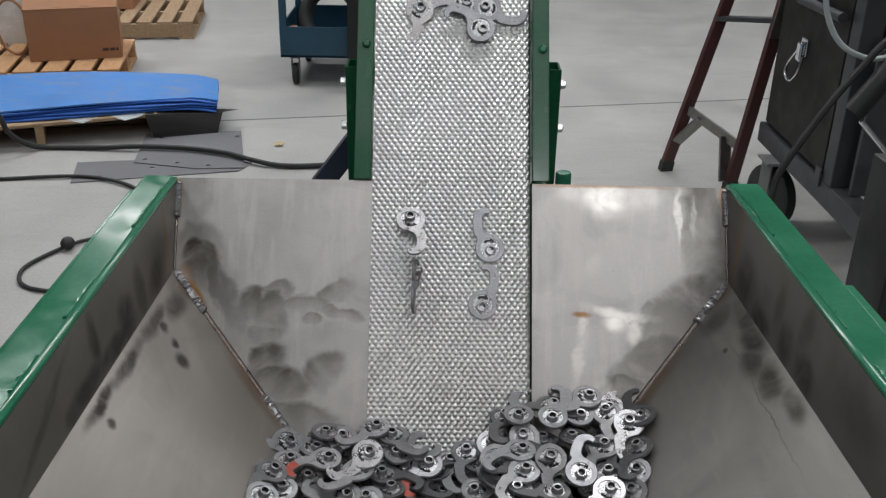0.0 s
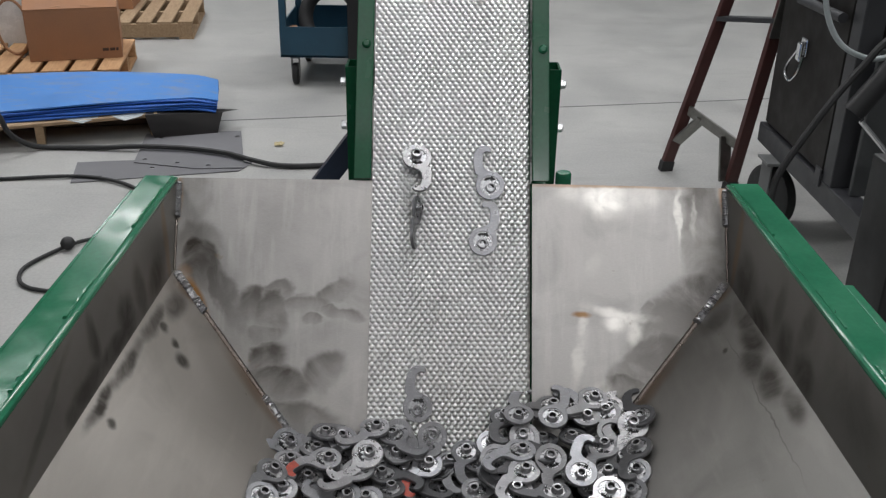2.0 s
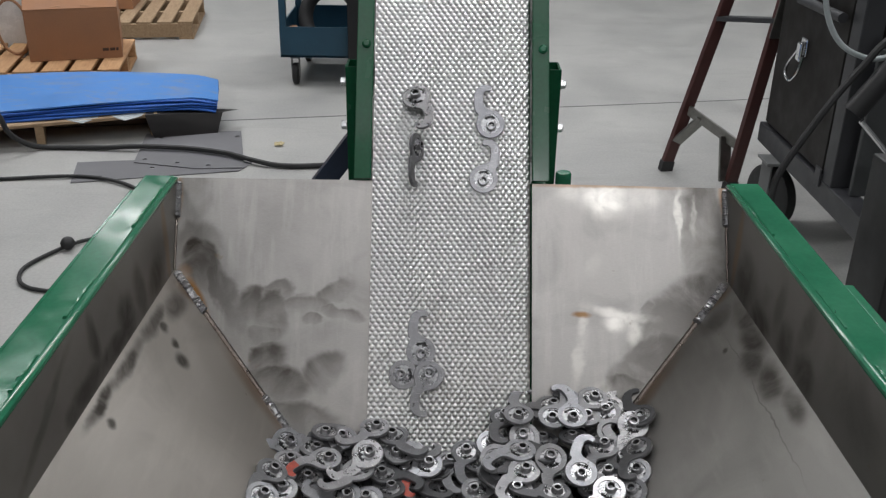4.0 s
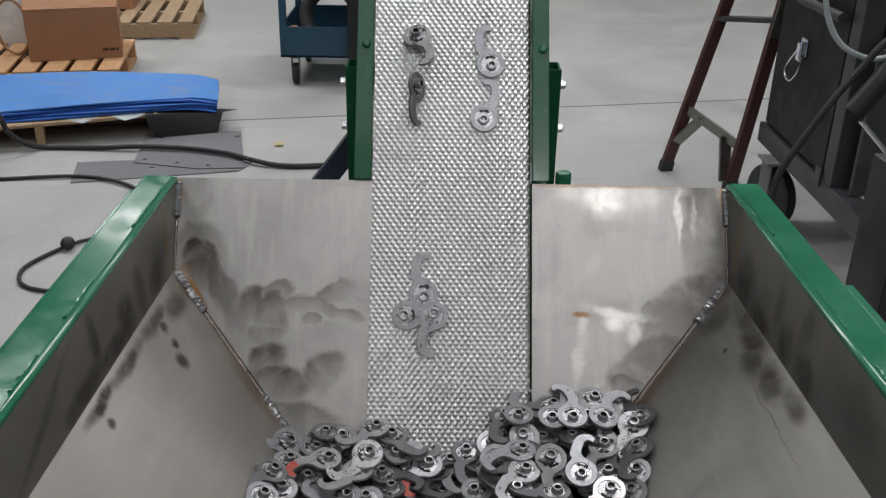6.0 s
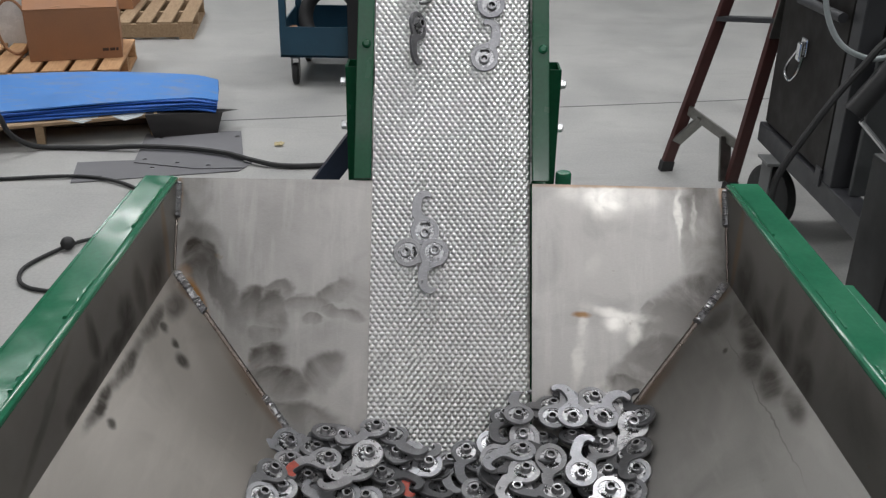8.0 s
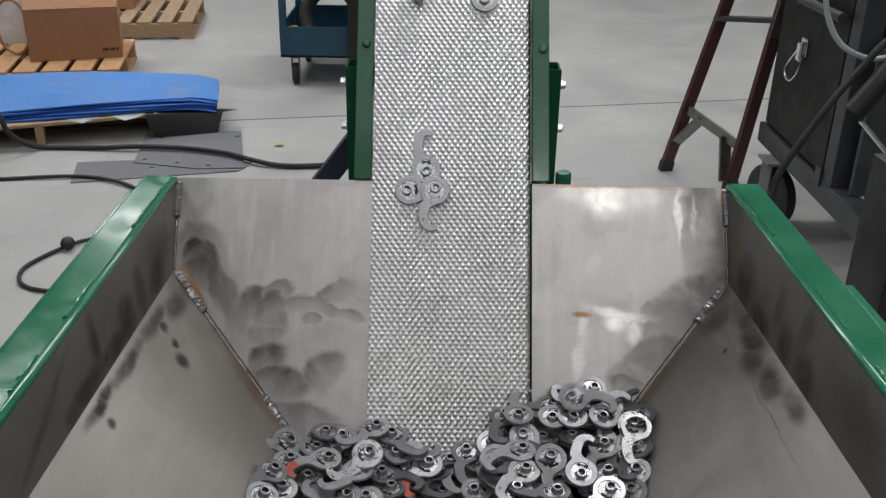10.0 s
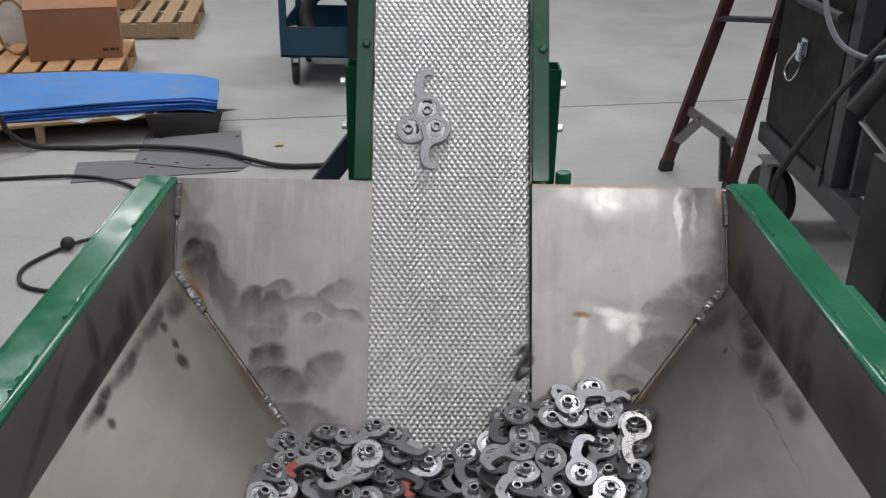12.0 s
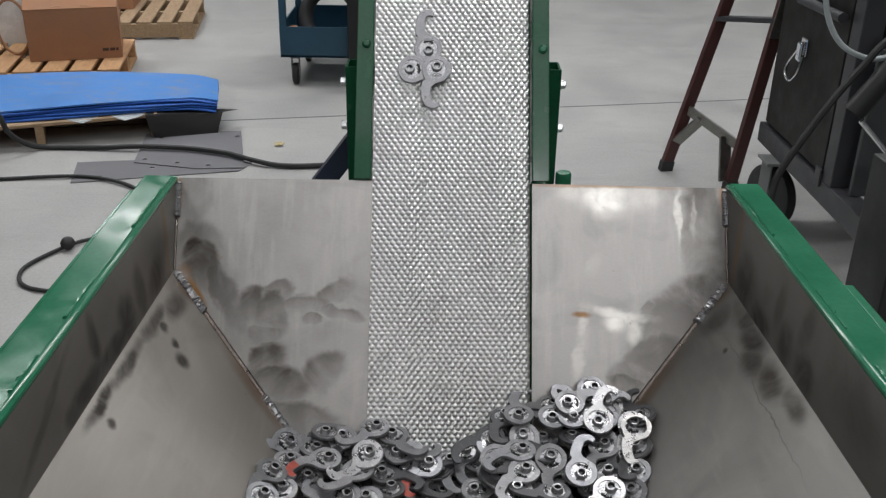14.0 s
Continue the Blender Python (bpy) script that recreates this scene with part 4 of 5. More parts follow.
def machine_cart():
    """A heavy welded cart with a latched steel cabinet on it."""
    t = thing("machine_cart", (0, 0, 0), "dark grey welded machine cart on large casters", "machine cart")
    xa, xb = 1.335, 2.3
    for x in (xa, xb):
        part("base_rail", boxed(x, x + 0.08, 2.0, 3.74, 0.28, 0.36, bevel=0.004), M_DKGREY, t)
    for y in (2.5, 3.64):
        part("cross_rail", boxed(xa + 0.10, xb, y - 0.04, y + 0.04, 0.28, 0.36, bevel=0.004), M_DKGREY, t)
    part("shelf_plate", boxed(xa + 0.10, xb, 2.0, 2.46, 0.352, 0.358), M_DKGREY, t)
    part("upright", boxed(1.337, 1.41, 2.975, 3.055, 0.361, 1.7, bevel=0.004), M_DKGREY, t, "dark grey square steel upright")
    part("gusset", boxed(xa - 0.008, xa - 0.001, 3.05, 3.10, 0.335, 0.40, bevel=0.003), M_DKGREY, t)
    part("back_panel", boxed(xa + 0.04, xb, 2.90, 2.92, 0.36, 0.85, bevel=0.003), M_PANEL, t, "slate grey sheet steel panel")
    for x, y, swivel in ((xa + 0.005, 3.50, 20), (xb + 0.05, 3.50, 10), (xb + 0.05, 2.2, 25), (xa + 0.45, 2.1, 0)):
        c = part("caster", boxed(x - 0.055, x + 0.055, y - 0.06, y + 0.06, 0.268, 0.279, bevel=0.002), M_MIDGREY, t, "large swivel caster")
        sm = Matrix.Translation((x, y, 0)) @ Matrix.Rotation(radians(swivel), 4, "Z")
        for dx in (-0.045, 0.037):
            part("fork", boxed(dx, dx + 0.008, -0.03, 0.03, 0.09, 0.268, sm, 0.002), M_MIDGREY, c, "grey caster fork")
        bm = tube(bmesh.new(), [(-0.028, 0, 0.127), (-0.02, 0, 0.127), (0.02, 0, 0.127), (0.028, 0, 0.127)], [0.112, 0.127, 0.127, 0.112], 36)
        bmesh.ops.transform(bm, matrix=sm, verts=bm.verts[:])
        part("wheel", bm, M_RUBBER, c, "black rubber wheel", smooth=True)
    return t


machine_cart()


def steel_cabinet():
    t = thing("steel_cabinet", (1.345, 3.07, 0.361), "dark brown steel cabinet with a chrome draw latch on the cart", "cabinet")
    w, d, h = 0.8, 0.65, 0.75
    part("body", boxed(0.012, w, 0, d, 0.0, h, bevel=0.006), M_BROWN, t)
    part("door", boxed(0.0, 0.011, 0.012, d - 0.012, 0.012, h - 0.012, bevel=0.004), M_BROWN, t, "dark brown cabinet door")
    latch = part("latch_plate", boxed(-0.007, 0.0, 0.328, 0.388, 0.345, 0.41, bevel=0.004), M_CHROME, t, "chrome draw latch")
    bm = bmesh.new()
    tube(bm, smooth_path([(-0.012, 0.392, 0.36), (-0.026, 0.43, 0.30), (-0.034, 0.42, 0.265), (-0.034, 0.37, 0.25), (-0.024, 0.335, 0.285), (-0.012, 0.332, 0.345)], 5), 0.0055, 8)
    part("bail", bm, M_CHROME, latch, smooth=True)
    part("lever", boxed(-0.024, -0.007, 0.338, 0.38, 0.325, 0.395, bevel=0.006), M_CHROME, latch)
    bm = bmesh.new()
    tube(bm, [(-0.026, 0.02, 0.549), (-0.026, 0.41, 0.541)], 0.017, 16)
    for y in (0.05, 0.38):
        tube(bm, [(-0.026, y, 0.546), (0.004, y, 0.546)], 0.009, 10)
    part("grab_bar", bm, M_DKGREY, t, "dark grey round grab bar", smooth=True)
    return t


steel_cabinet()
hose = thing("pale_hose", (0, 0, 0), "pale grey hose hanging in a loop", "hose")
part("tube", tube(bmesh.new(), smooth_path([(1.17, 2.86, 1.25), (1.155, 2.86, 1.08), (1.159, 2.86, 1.007), (1.187, 2.86, 0.932), (1.233, 2.86, 0.873), (1.291, 2.86, 0.842), (1.346, 2.86, 0.831), (1.40, 2.86, 0.85), (1.5, 2.86, 0.92), (1.6, 2.95, 1.0)]), 0.0085, 10), M_HOSE, hose, smooth=True)
cable([(1.7, 2.82, 1.15), (1.45, 2.8, 1.0), (1.337, 2.8, 0.896), (1.287, 2.8, 0.827), (1.221, 2.8, 0.73), (1.155, 2.8, 0.612), (1.102, 2.8, 0.508), (1.079, 2.8, 0.432), (1.07, 2.8, 0.25), (1.09, 2.85, 0.06), (1.15, 3.0, 0.012), (1.4, 3.2, 0.012)], 0.0115, "thick black cable drooping from the cart", "drooping_cable")
motor = thing("handle_bar", (0, 0, 0), "black round bar with a ball end on the cart", "handle bar")
part("bar", tube(bmesh.new(), [(1.26, 2.75, 0.692), (1.335, 2.75, 0.806), (1.55, 2.75, 1.13)], 0.034, 16), M_BLACK, motor, smooth=True)
part("rod", tube(bmesh.new(), [(1.285, 2.74, 0.67), (1.387, 2.74, 0.568), (1.6, 2.74, 0.357)], 0.009, 10), M_CHROME, motor, smooth=True)
bp = thing("black_panel", (0, 0, 0), "black upright panel beside the hopper", "panel")
part("sheet", boxed(0.765, 0.845, 1.42, 1.56, 0.0, 0.97, bevel=0.003), M_BLACK, bp)

# ---- the hook-shaped cams ----


def cam_meshes(hand=1):
    """The four pieces of a cam; hand -1 gives the mirrored kind."""
    mm = 0.001
    arc = [(27 * math.cos(a), 27 * math.sin(a)) for a in [radians(-60 + 265 * k / 34) for k in range(35)]]
    arm = [(-23, -17), (-21.8, -19.5), (-22.5, -22), (-26, -23.5), (-28, -33), (-28.3, -49), (-26.5, -61), (-21.5, -70), (-13, -75.5), (-5, -77), (2.5, -75.5), (6.5, -71),
           (6.5, -66.5), (3, -63.5), (-1, -65), (-6, -64), (-9.3, -59), (-10.2, -50), (-10.2, -41), (-8.5, -34.5), (-4, -30), (3, -27)]
    outline = [(x * mm * hand, y * mm) for x, y in arc + arm]
    body = slab(bmesh.new(), outline, 0.0052, Matrix.Translation((0, 0, 0.0052)), [ring(0.0182, 28)])
    # machined insert, a little lower than the plate, with a toothed slot
    slot = []
    for k in range(13):
        a = radians(-136 + 92 * k / 12)
        r = 16.2
        slot.append((r * mm * math.cos(a), r * mm * math.sin(a)))
    for k in range(9):
        a = radians(-50 - 80 * k / 8)
        r = 9.6 if k % 2 else 12.6
        slot.append((r * mm * math.cos(a), r * mm * math.sin(a)))
    rim = [e for e in body.edges if len(e.link_faces) == 2 and abs(e.link_faces[0].normal.dot(e.link_faces[1].normal)) < 0.3 and all(v.co.z > 0.004 for v in e.verts)]
    bmesh.ops.bevel(body, geom=rim, offset=0.0006, segments=1, affect="EDGES")
    insert = slab(bmesh.new(), ring(0.0183, 28), 0.0026, Matrix.Translation((0, 0, 0.0036)), [slot])
    # hub: a tube with a bore
    hub = bmesh.new()
    n = 24
    prof = [(10.4, 3.4), (9.6, 5.4), (9.0, 12.4), (8.2, 13.2), (6.1, 13.0), (5.6, 12.3)]
    rings = [[hub.verts.new((mm * (r * math.cos(2 * math.pi * k / n) + hand), mm * (r * math.sin(2 * math.pi * k / n) + 4.5), mm * z)) for k in range(n)] for r, z in prof]
    for a, b in zip(rings, rings[1:]):
        for k in range(n):
            hub.faces.new((a[k], a[(k + 1) % n], b[(k + 1) % n], b[k]))
    # bore lining and a disc behind the slot, coloured dark in place of shade
    bore = bmesh.new()
    rings = [[bore.verts.new((mm * (r * math.cos(2 * math.pi * k / n) + hand), mm * (r * math.sin(2 * math.pi * k / n) + 4.5), mm * z)) for k in range(n)] for r, z in ((5.6, 12.3), (5.4, 11.0), (5.4, 0.4))]
    for a, b in zip(rings, rings[1:]):
        for k in range(n):
            bore.faces.new((a[k], a[(k + 1) % n], b[(k + 1) % n], b[k]))
    bore.faces.new(rings[-1])
    bore.faces.new([bore.verts.new((x, y, 0.0006)) for x, y in ring(0.0185, n)])
    mark = slab(bmesh.new(), [(x * mm * hand, y * mm) for x, y in [(-27.2, -48), (-25.6, -60.5), (-21, -69), (-13, -74.5), (-5, -76), (2, -74.6), (5.6, -70.6), (5.6, -67), (3, -64.6), (-1, -66), (-6.6, -65), (-10.4, -59.5), (-11.2, -48)]], 0.0004, Matrix.Translation((0, 0, 0.0056)))
    return [mesh_of("plate", body, M_CAM[0], True), mesh_of("insert", insert, M_FACE, True), mesh_of("hub", hub, M_HUB, True), mesh_of("paint_mark", mark, M_RED), mesh_of("bore", bore, M_BORE, True)]


CAM_MESH = {hand: cam_meshes(hand) for hand in (1, -1)}
PLATES = {}
for hand in (1, -1):
    for tone, mt in enumerate(M_CAM):
        me = CAM_MESH[hand][0].copy()
        me.materials.clear()
        me.materials.append(mt)
        PLATES[hand, tone] = me


def lay(x, y, z, tilt=0.0, side=0.0, turn=0.0):
    """A cam's pose: tilted towards the camera, leaning sideways, its hook turned (0: hook to the camera)."""
    return Matrix.Translation((x, y, z)) @ Matrix.Rotation(radians(tilt), 4, "X") @ Matrix.Rotation(radians(side), 4, "Y") @ Matrix.Rotation(radians(turn), 4, "Z")


def hook_cam(m, tone=0, red=False, label="grey steel hook-shaped cam with an off-centre hub in the heap", group="cams in the heap", bare=False, hand=1):
    t = thing("hook_cam", m, label, "metal cam", group)
    pieces = [("plate", PLATES[hand, tone], ""), ("insert", CAM_MESH[hand][1], "bright machined face"), ("hub", CAM_MESH[hand][2], "turned steel hub"), ("bore", CAM_MESH[hand][4], "bore coloured dark as shade")]
    if red:
        pieces.append(("paint_mark", CAM_MESH[hand][3], "red paint mark on the hook"))
    if bare:
        pieces = pieces[:1]
    for name, me, label2 in pieces:
        o = new(name, me)
        o.parent = t
        if label2:
            tagged(o, label2)
    return t


def heap_height(x, y):
    """The top of the heap over the hopper's bottom."""
    left = 0.475 - 0.10 * max(0.0, -0.22 - x) / 0.1
    right = 0.515 - 0.08 * max(0.0, x - 0.34) / 0.08
    s = 1 / (1 + math.exp(-(x - 0.10) / 0.018))
    z = left * (1 - s) + right * s
    z -= 0.055 * math.exp(-((x - 0.035) / 0.05) ** 2)
    return z - 0.22 * (1.43 - y)


# the buried part of the heap
rng = random.Random(11)
# only the two darker tones, painting in the shade between buried cams
for k in range(170):
    x, y = rng.uniform(-0.25, 0.35), rng.uniform(1.10, 1.41)
    top = heap_height(x, y) - 0.024
    low = max(FLOORZ + 0.012, CREASE - (x - HL) * SL + 0.03, CREASE - (HR - x) * SL + 0.03)
    if top < low:
        continue
    z = top - (top - low) * rng.random() ** 2 * 0.6
    if y > back_y(z) - 0.035:
        y = back_y(z) - 0.045
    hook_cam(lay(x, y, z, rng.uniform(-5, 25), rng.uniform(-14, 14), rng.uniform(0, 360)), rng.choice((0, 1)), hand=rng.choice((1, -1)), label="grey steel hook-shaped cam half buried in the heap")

# the cams on top of the heap
# many on the left get the grey tone, brightening the dimmer side
hook_cam(lay(-0.106, 1.401, 0.486, 2, 0, 296), 3, hand=-1)
hook_cam(lay(-0.071, 1.393, 0.475, 1, 0, 56), 0)
hook_cam(lay(-0.060, 1.359, 0.462, 5, 0, 106), 0)
hook_cam(lay(-0.113, 1.321, 0.489, 24, 0, 297), 2, hand=-1)
hook_cam(lay(-0.127, 1.299, 0.472, 3, 0, 298), 3, hand=-1)
hook_cam(lay(-0.164, 1.389, 0.470, 12, 0, 13), 0)
hook_cam(lay(-0.193, 1.396, 0.479, -6, 8, 171), 0)
hook_cam(lay(-0.212, 1.368, 0.465, 1, 8, 261), 0)
hook_cam(lay(-0.259, 1.365, 0.480, 25, 26, 320), 3)
hook_cam(lay(-0.250, 1.323, 0.470, -1, 14, 10), 3)
hook_cam(lay(-0.185, 1.321, 0.477, 4, 4, 312), 3, True)
hook_cam(lay(-0.251, 1.246, 0.471, 9, 6, 9), 3)
hook_cam(lay(-0.274, 1.199, 0.497, 9, 20, 351), 3)
hook_cam(lay(-0.147, 1.254, 0.454, 9, 0, 248), 3, hand=-1)
hook_cam(lay(-0.109, 1.252, 0.448, 9, 0, 45), 3)
hook_cam(lay(-0.084, 1.316, 0.450, -2, 0, 56), 1, hand=-1)
hook_cam(lay(-0.009, 1.339, 0.453, 15, 0, 338), 3, True)
hook_cam(lay(0.032, 1.369, 0.436, 7, 0, 16), 0)
hook_cam(lay(0.060, 1.379, 0.451, 11, 0, 9), 1)
hook_cam(lay(0.060, 1.354, 0.432, 6, 0, 293), 0, True)
hook_cam(lay(0.108, 1.315, 0.487, 29, 0, 22), 3, hand=-1)
hook_cam(lay(0.104, 1.364, 0.481, 21, 0, 14), 3)
hook_cam(lay(0.076, 1.284, 0.443, 7, 0, 119), 0)
hook_cam(lay(0.015, 1.311, 0.412, -3, 0, 288), 3, hand=-1)
hook_cam(lay(0.152, 1.390, 0.526, 5, 0, 161), 0, hand=-1)
hook_cam(lay(0.129, 1.412, 0.505, 2, 0, 357), 1)
hook_cam(lay(0.160, 1.354, 0.505, 28, 0, 17), 3, hand=-1)
hook_cam(lay(0.150, 1.314, 0.505, 4, 0, 312), 3)
hook_cam(lay(0.154, 1.270, 0.496, 8, 0, 333), 3)
hook_cam(lay(0.200, 1.290, 0.508, 27, 0, 15), 0)
hook_cam(lay(0.213, 1.388, 0.524, 13, 0, 172), 0)
hook_cam(lay(0.214, 1.424, 0.523, 2, 0, 304), 1)
hook_cam(lay(0.248, 1.352, 0.506, -6, 0, 101), 1)
hook_cam(lay(0.251, 1.417, 0.518, -5, 0, 292), 1)
hook_cam(lay(0.311, 1.406, 0.522, 14, -6, 21), 0)
hook_cam(lay(0.319, 1.423, 0.522, 10, -6, 194), 2)
hook_cam(lay(0.342, 1.346, 0.505, 0, -14, 340), 1)
hook_cam(lay(0.368, 1.381, 0.533, 3, -24, 176), 1, hand=-1)
hook_cam(lay(0.297, 1.331, 0.503, 9, -6, 348), 0)
hook_cam(lay(0.248, 1.261, 0.502, 20, 0, 160), 3, hand=-1)
hook_cam(lay(0.299, 1.277, 0.487, 6, -8, 12), 1)
hook_cam(lay(0.340, 1.266, 0.501, 15, -16, 297), 3, hand=-1)
hook_cam(lay(0.291, 1.228, 0.492, 19, -6, 333), 2)
hook_cam(lay(0.328, 1.229, 0.488, 18, -22, 342), 0)
hook_cam(lay(0.201, 1.229, 0.487, -3, 0, 252), 1, hand=-1)
hook_cam(lay(0.140, 1.237, 0.482, 14, 0, 9), 0)
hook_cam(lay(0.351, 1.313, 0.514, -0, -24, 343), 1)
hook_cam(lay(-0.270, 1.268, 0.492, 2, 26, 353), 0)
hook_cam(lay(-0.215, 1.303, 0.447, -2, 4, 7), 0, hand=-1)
# lower layer, all in the dark tone to deepen the shaded gaps
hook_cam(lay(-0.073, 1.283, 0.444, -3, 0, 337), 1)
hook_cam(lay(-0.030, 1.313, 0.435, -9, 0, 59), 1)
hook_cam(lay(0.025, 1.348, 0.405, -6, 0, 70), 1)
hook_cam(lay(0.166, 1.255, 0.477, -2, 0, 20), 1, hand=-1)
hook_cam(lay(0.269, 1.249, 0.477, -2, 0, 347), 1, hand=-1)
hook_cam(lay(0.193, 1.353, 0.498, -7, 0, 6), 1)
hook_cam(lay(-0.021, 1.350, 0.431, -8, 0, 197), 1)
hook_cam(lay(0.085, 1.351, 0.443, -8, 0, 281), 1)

# ---- what moves ----
SPEED = 0.0592   # metres a second up the bed
RIDER = "grey steel hook-shaped cam riding up the dimpled bed"
THROWN = "grey steel hook-shaped cam tossed into the hopper"


def on_bed(u, v, turn, lift=0.0, tip=0.0, roll=0.0):
    """A pose on the bed: tip lifts its lower edge, roll stands it on its side."""
    return BED @ Matrix.Translation((u, v, bed_height(u) + 0.0025 + lift)) @ Matrix.Rotation(radians(tip), 4, "X") @ Matrix.Rotation(radians(roll), 4, "Y") @ Matrix.Rotation(radians(turn), 4, "Z")


moving = []


def between(keys, t):
    for (a, p), (b, q) in zip(keys, keys[1:]):
        if a <= t <= b:
            f = (t - a) / (b - a)
            return [x + (y - x) * f for x, y in zip(p, q)]
    return keys[-1][1]


def rider(v0, keys, tone=0, red=False, hand=1, lead=()):
    """A cam carried up the bed at one pace. keys: seconds and (u, slip along the bed, turn, lift, tip, roll); lead: poses before it joins."""
    ob = hook_cam(on_bed(0, v0, 0), tone, red, RIDER, "cams on the bed", hand=hand)
    keys = [(t, (list(k) + [0] * 6)[:6]) for t, k in keys]
    if len(keys) == 1:
        keys.append((14.0, keys[0][1]))
    rows = list(lead)
    start = rows[-1][0] + 0.1 if rows else 0.0
    times = sorted({round(start + 0.25 * k, 3) for k in range(57) if start + 0.25 * k < 13.95} | {0.1 + start, 13.9, 14.0} | {k[0] for k in keys if k[0] > start})
    for t in times:
        u, slip, turn, lift, tip, roll = between(keys, t) if t >= keys[0][0] else keys[0][1]
        rows.append((t, on_bed(u, v0 + slip + SPEED * t, turn, lift, tip, roll)))
    moving.append((ob, rows))
    return ob


# the four that ride ahead
rider(-0.0806, [(0, (-0.0758, 0, 2, 0.014, -26, 3)), (0.8, (-0.068, 0, 2, 0.014, -26, 3)), (1.0, (-0.066, 0, 0, 0.013, -25, -3)), (1.2, (-0.066, 0, 0, 0.014, -26, 4)), (1.6, (-0.066, 0, 0, 0.013, -20, 4)), (2.2, (-0.066, 0, 0, 0.014, -26, 4)), (2.6, (-0.067, -0.004, 4, 0.013, -24, -5)), (5.3, (-0.069, 0, 8, 0.013, -24, -9)), (14, (-0.07, 0, 8, 0.013, -24, -9))], 2, hand=-1)
rider(-0.180, [(0, (-0.066, 0, -8, 0.022, 0, 80)), (1.2, (-0.066, 0, -12, 0.022, 0, 78)), (1.35, (-0.063, 0, -24, 0.014, 0, 40)), (1.6, (-0.062, 0.004, -32, 0.012, 0, 32)), (1.78, (-0.066, 0, -10, 0.022, 0, 78)),
               (2.5, (-0.067, 0, -8, 0.02, 0, 72)), (2.62, (-0.066, 0, -14, 0.018, 0, 50)), (2.8, (-0.068, 0, -8, 0.022, 0, 74)), (5.3, (-0.07, 0, 6, 0.018, 0, 58)), (14, (-0.07, 0, 6, 0.018, 0, 58))], 0)
rider(-0.1288, [(0, (0.0725, 0, 185)), (14, (0.0715, 0, 183))], 3, hand=-1)
rider(-0.2345, [(0, (0.060, 0, 177)), (14, (0.0605, 0, 177))], 3)
# the cluster near the top at the start
rider(0.3315, [(0, (-0.0653, 0, -35, 0.003, 8))], 2, hand=-1)
rider(0.2949, [(0, (0.0519, 0, -112, 0.009, 3))], 3)
rider(0.3370, [(0, (0.0647, 0, 82, 0.003))], 3)
rider(0.3477, [(0, (0.0209, 0, -68, 0.001))], 3)
# the three that climb out of the heap together
rider(-0.5705, [(0, (-0.058, 0.028, 172)), (3.2, (-0.057, 0.027, 174)), (4.6, (-0.050, 0, 175)), (14, (-0.048, -0.003, 176))], 3, hand=-1)
rider(-0.612, [(0, (-0.080, 0.02, 88)), (2, (-0.092, 0.022, 92)), (3.2, (-0.0895, 0.022, 95)), (4.6, (-0.081, 0.001, 98)), (14, (-0.078, -0.004, 98))], 3)


def resting_place(k):
    """Cams waiting their turn on the hopper's rim beside the camera."""
    return Matrix.Translation((0.588, 0.70 + 0.072 * (k % 4), RIM + 0.003 + 0.0145 * (k // 4))) @ Matrix.Rotation(radians(90), 4, "Z")


def tossed(k, flight, tone=0, red=False, hand=1, bare=False):
    """A cam that waits on the rim, flies in and comes to rest. flight: seconds and poses, the last where it stays."""
    ob = hook_cam(resting_place(k), tone, red, THROWN, "cams tossed in", hand=hand, bare=bare)
    t0 = flight[0][0]
    rows = [(0.0, resting_place(k)), (t0 - 0.2, resting_place(k))] + list(flight)
    if rows[-1][0] < 13.8:
        t1 = rows[-1][0]
        rows += [(t1 + 0.1, rows[-1][1]), (14.0, rows[-1][1])]
    moving.append((ob, rows))
    return ob


tossed(0, [(1.15, lay(0.66, 1.40, 0.84, 30, 40, -120)), (1.2, lay(0.50, 1.38, 0.72, 40, 20, -40)), (1.3, lay(0.301, 1.37, 0.564, 35, 0, 10)), (1.5, lay(0.315, 1.361, 0.512, 24, 0, 33))], 0, bare=True)
joining = hook_cam(resting_place(1), 3, False, THROWN, "cams tossed in")
rows = [(0.0, resting_place(1)), (1.0, resting_place(1)), (1.2, lay(0.56, 1.40, 0.80, 60, 10, 20)), (1.3, lay(0.27, 1.38, 0.585, 80, 0, 60)), (1.4, lay(0.151, 1.36, 0.598, 100, -20, 110)), (1.5, lay(0.096, 1.36, 0.571, 70, 0, 40)),
        (1.6, lay(0.034, 1.38, 0.490, 65, 0, 0)), (1.8, on_bed(-0.034, -0.4835, -4, 0.007)), (2.0, on_bed(-0.030, -0.4758, -6, 0.007))]
for k in range(49):
    t = 2.25 + 0.25 * k
    u, slip, turn = between([(2.0, (-0.030, 0.0168, -6)), (2.3, (-0.046, 0.018, -12)), (3.2, (-0.0484, 0.020, -12)), (4.6, (-0.031, 0.0, -2)), (14.6, (-0.032, -0.006, 0))], t)
    if t < 14:
        rows.append((t, on_bed(u, -0.611 + slip + SPEED * t, turn, 0.007)))
rows.append((14.0, on_bed(-0.032, -0.6165 + SPEED * 14.0, 0, 0.007)))
moving.append((joining, rows))
tossed(2, [(3.12, lay(0.80, 1.26, 1.02, 40, 10, 20)), (3.2, lay(0.635, 1.30, 0.928, 52, -8, 80)), (3.3, lay(0.44, 1.35, 0.75, 45, -10, 130)), (3.42, lay(0.26, 1.39, 0.545, 30, 0, 180)), (3.6, lay(0.247, 1.384, 0.529, 14, 0, 202))], 3)
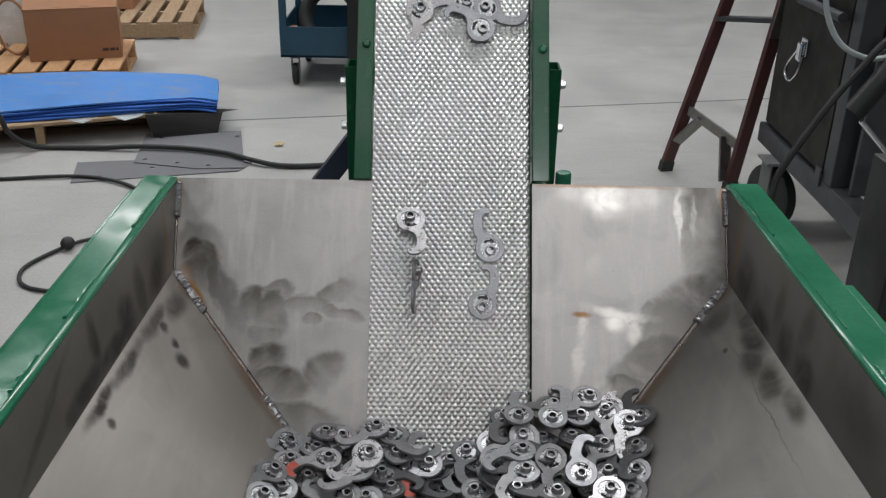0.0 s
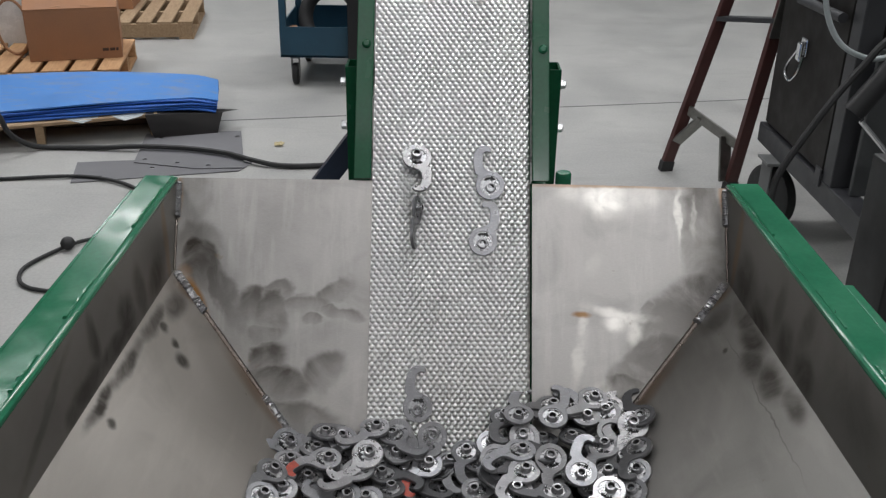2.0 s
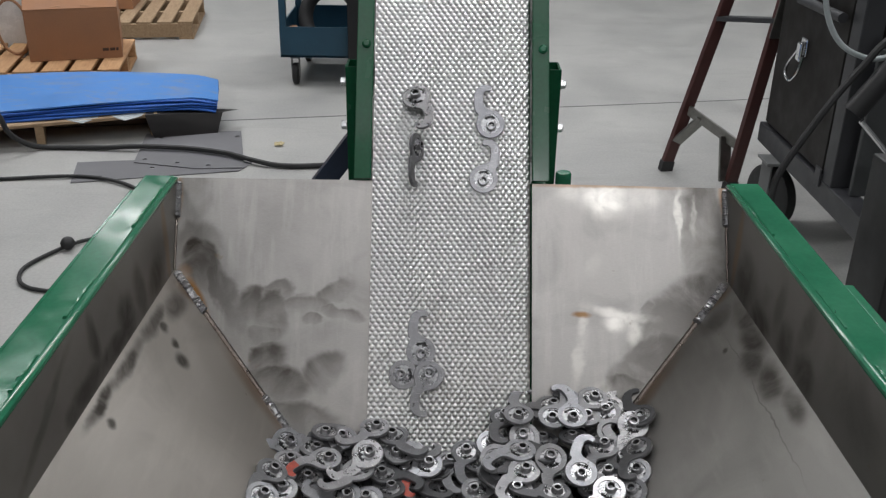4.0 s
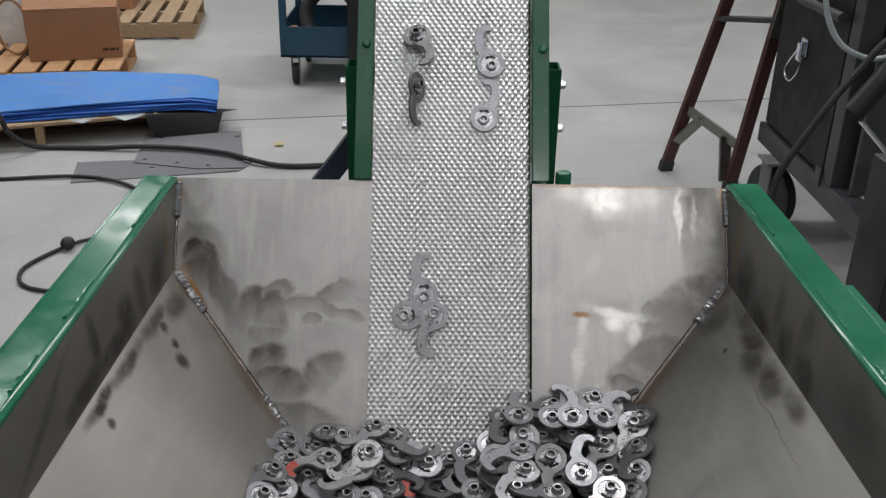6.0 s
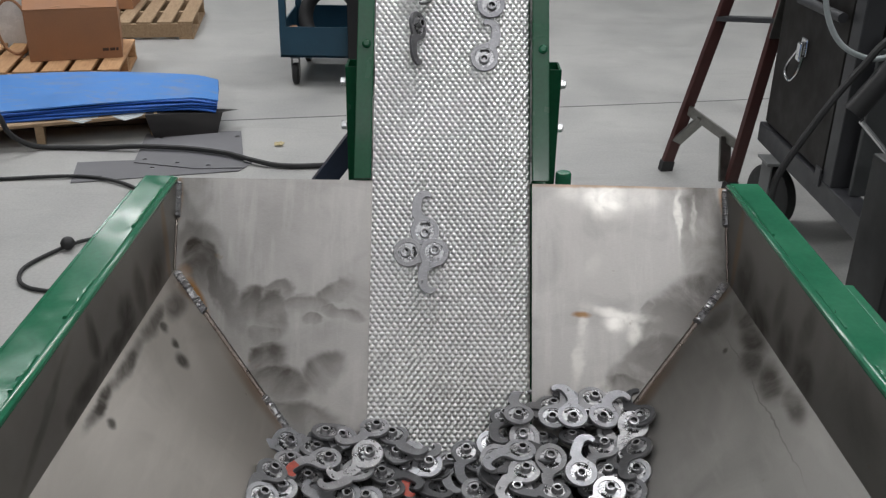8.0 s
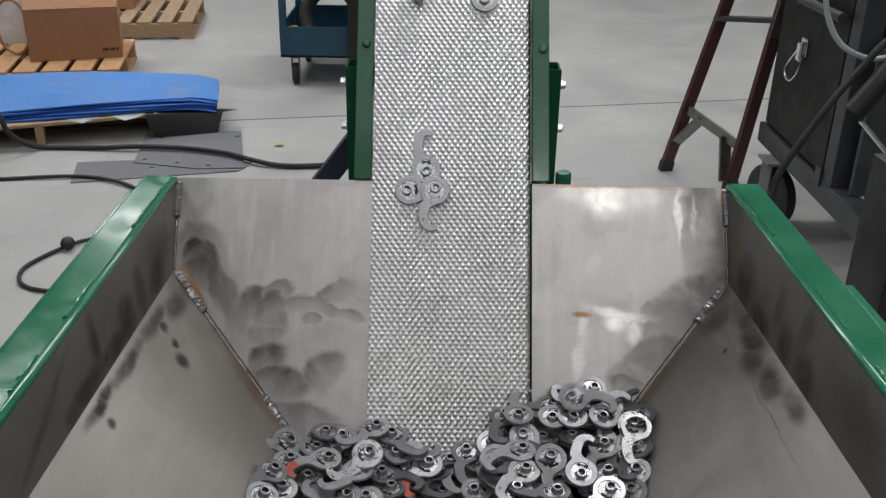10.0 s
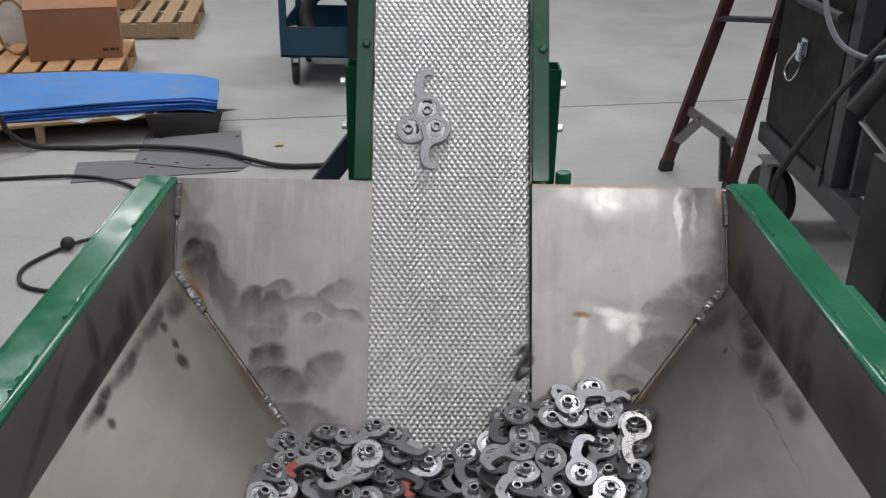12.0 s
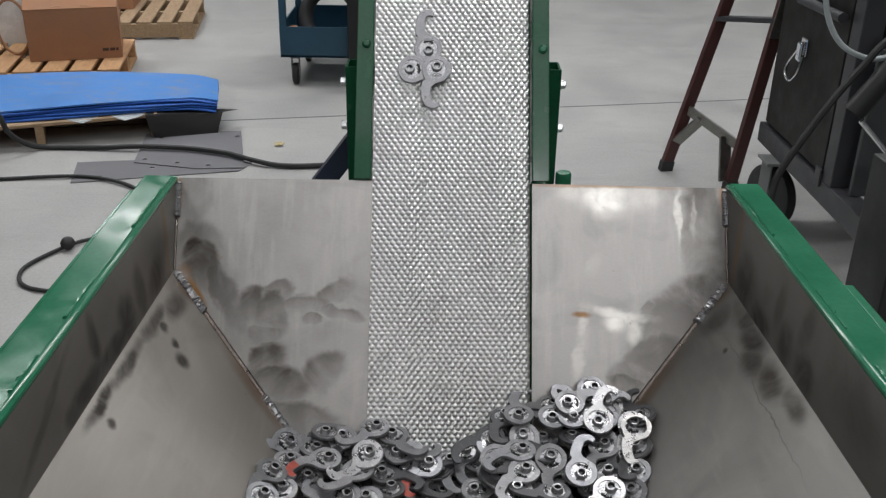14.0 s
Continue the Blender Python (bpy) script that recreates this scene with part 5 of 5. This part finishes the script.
tossed(3, [(5.2, lay(0.76, 1.26, 1.02, 40, 20, -60)), (5.3, lay(0.589, 1.30, 0.894, 45, 30, 0)), (5.4, lay(0.443, 1.33, 0.74, 60, 10, 60)), (5.5, lay(0.302, 1.383, 0.53, 14, 5, 134))], 3, hand=-1)
tossed(4, [(8.55, lay(0.80, 1.46, 0.90, 20, 30, 20)), (8.65, lay(0.55, 1.44, 0.76, 50, 10, 90)), (8.8, lay(0.29, 1.442, 0.56, 30, 0, 240)), (9.0, lay(0.288, 1.442, 0.548, 20, 0, 275))], 0, hand=-1)
tossed(5, [(9.15, lay(0.80, 1.44, 0.90, 20, 30, 20)), (9.25, lay(0.60, 1.40, 0.74, 50, 10, 180)), (9.38, lay(0.354, 1.345, 0.55, 30, 0, 330)), (9.55, lay(0.352, 1.345, 0.536, 24, -4, 358))], 2, bare=True)
tossed(6, [(9.75, lay(0.80, 1.44, 0.90, 20, 30, 20)), (9.85, lay(0.52, 1.42, 0.74, 50, 10, 40)), (10.0, lay(0.25, 1.405, 0.555, 30, 0, 70)), (10.15, lay(0.244, 1.405, 0.543, 18, 0, 95))], 0, hand=-1)
tossed(7, [(11.62, lay(0.80, 1.44, 0.90, 20, 30, 20)), (11.72, lay(0.45, 1.42, 0.72, 60, 10, 90)), (11.8, lay(0.26, 1.39, 0.585, 40, 0, 120)), (11.9, lay(0.20, 1.40, 0.615, 80, 30, 160)), (12.0, lay(0.157, 1.42, 0.609, 110, 50, 200)),
           (12.1, lay(0.114, 1.375, 0.505, 70, 20, 260)), (12.25, lay(0.103, 1.372, 0.485, 35, 0, 303))], 1)
tossed(8, [(13.5, lay(0.80, 1.26, 1.03, 40, -10, -60)), (13.6, lay(0.64, 1.29, 0.925, 50, 10, 0)), (13.7, lay(0.485, 1.26, 0.86, 52, 8, 60)), (13.8, lay(0.35, 1.33, 0.578, 45, 10, 110)), (13.9, lay(0.289, 1.361, 0.540, 28, 0, 146)), (14.0, lay(0.289, 1.361, 0.537, 24, 0, 149))], 2, hand=-1)
# cams that are nudged by the ones that land
for first, second, at, tone, hand in ((lay(0.344, 1.366, 0.528, 24, -4, 358), lay(0.351, 1.364, 0.526, 26, -4, 354), 1.35, 2, 1), (lay(0.262, 1.404, 0.519, 14, 0, 220), lay(0.274, 1.403, 0.519, 14, 0, 225), 1.32, 0, 1), (lay(0.280, 1.437, 0.534, 12, 0, 282), lay(0.290, 1.434, 0.533, 12, 0, 286), 1.3, 0, -1)):
    ob = hook_cam(first, tone, hand=hand)
    moving.append((ob, [(0.0, first), (at, first), (at + 0.12, second), (14.0, second)]))


def motions():
    for ob, path in moving:
        walk(ob, path)


motions()
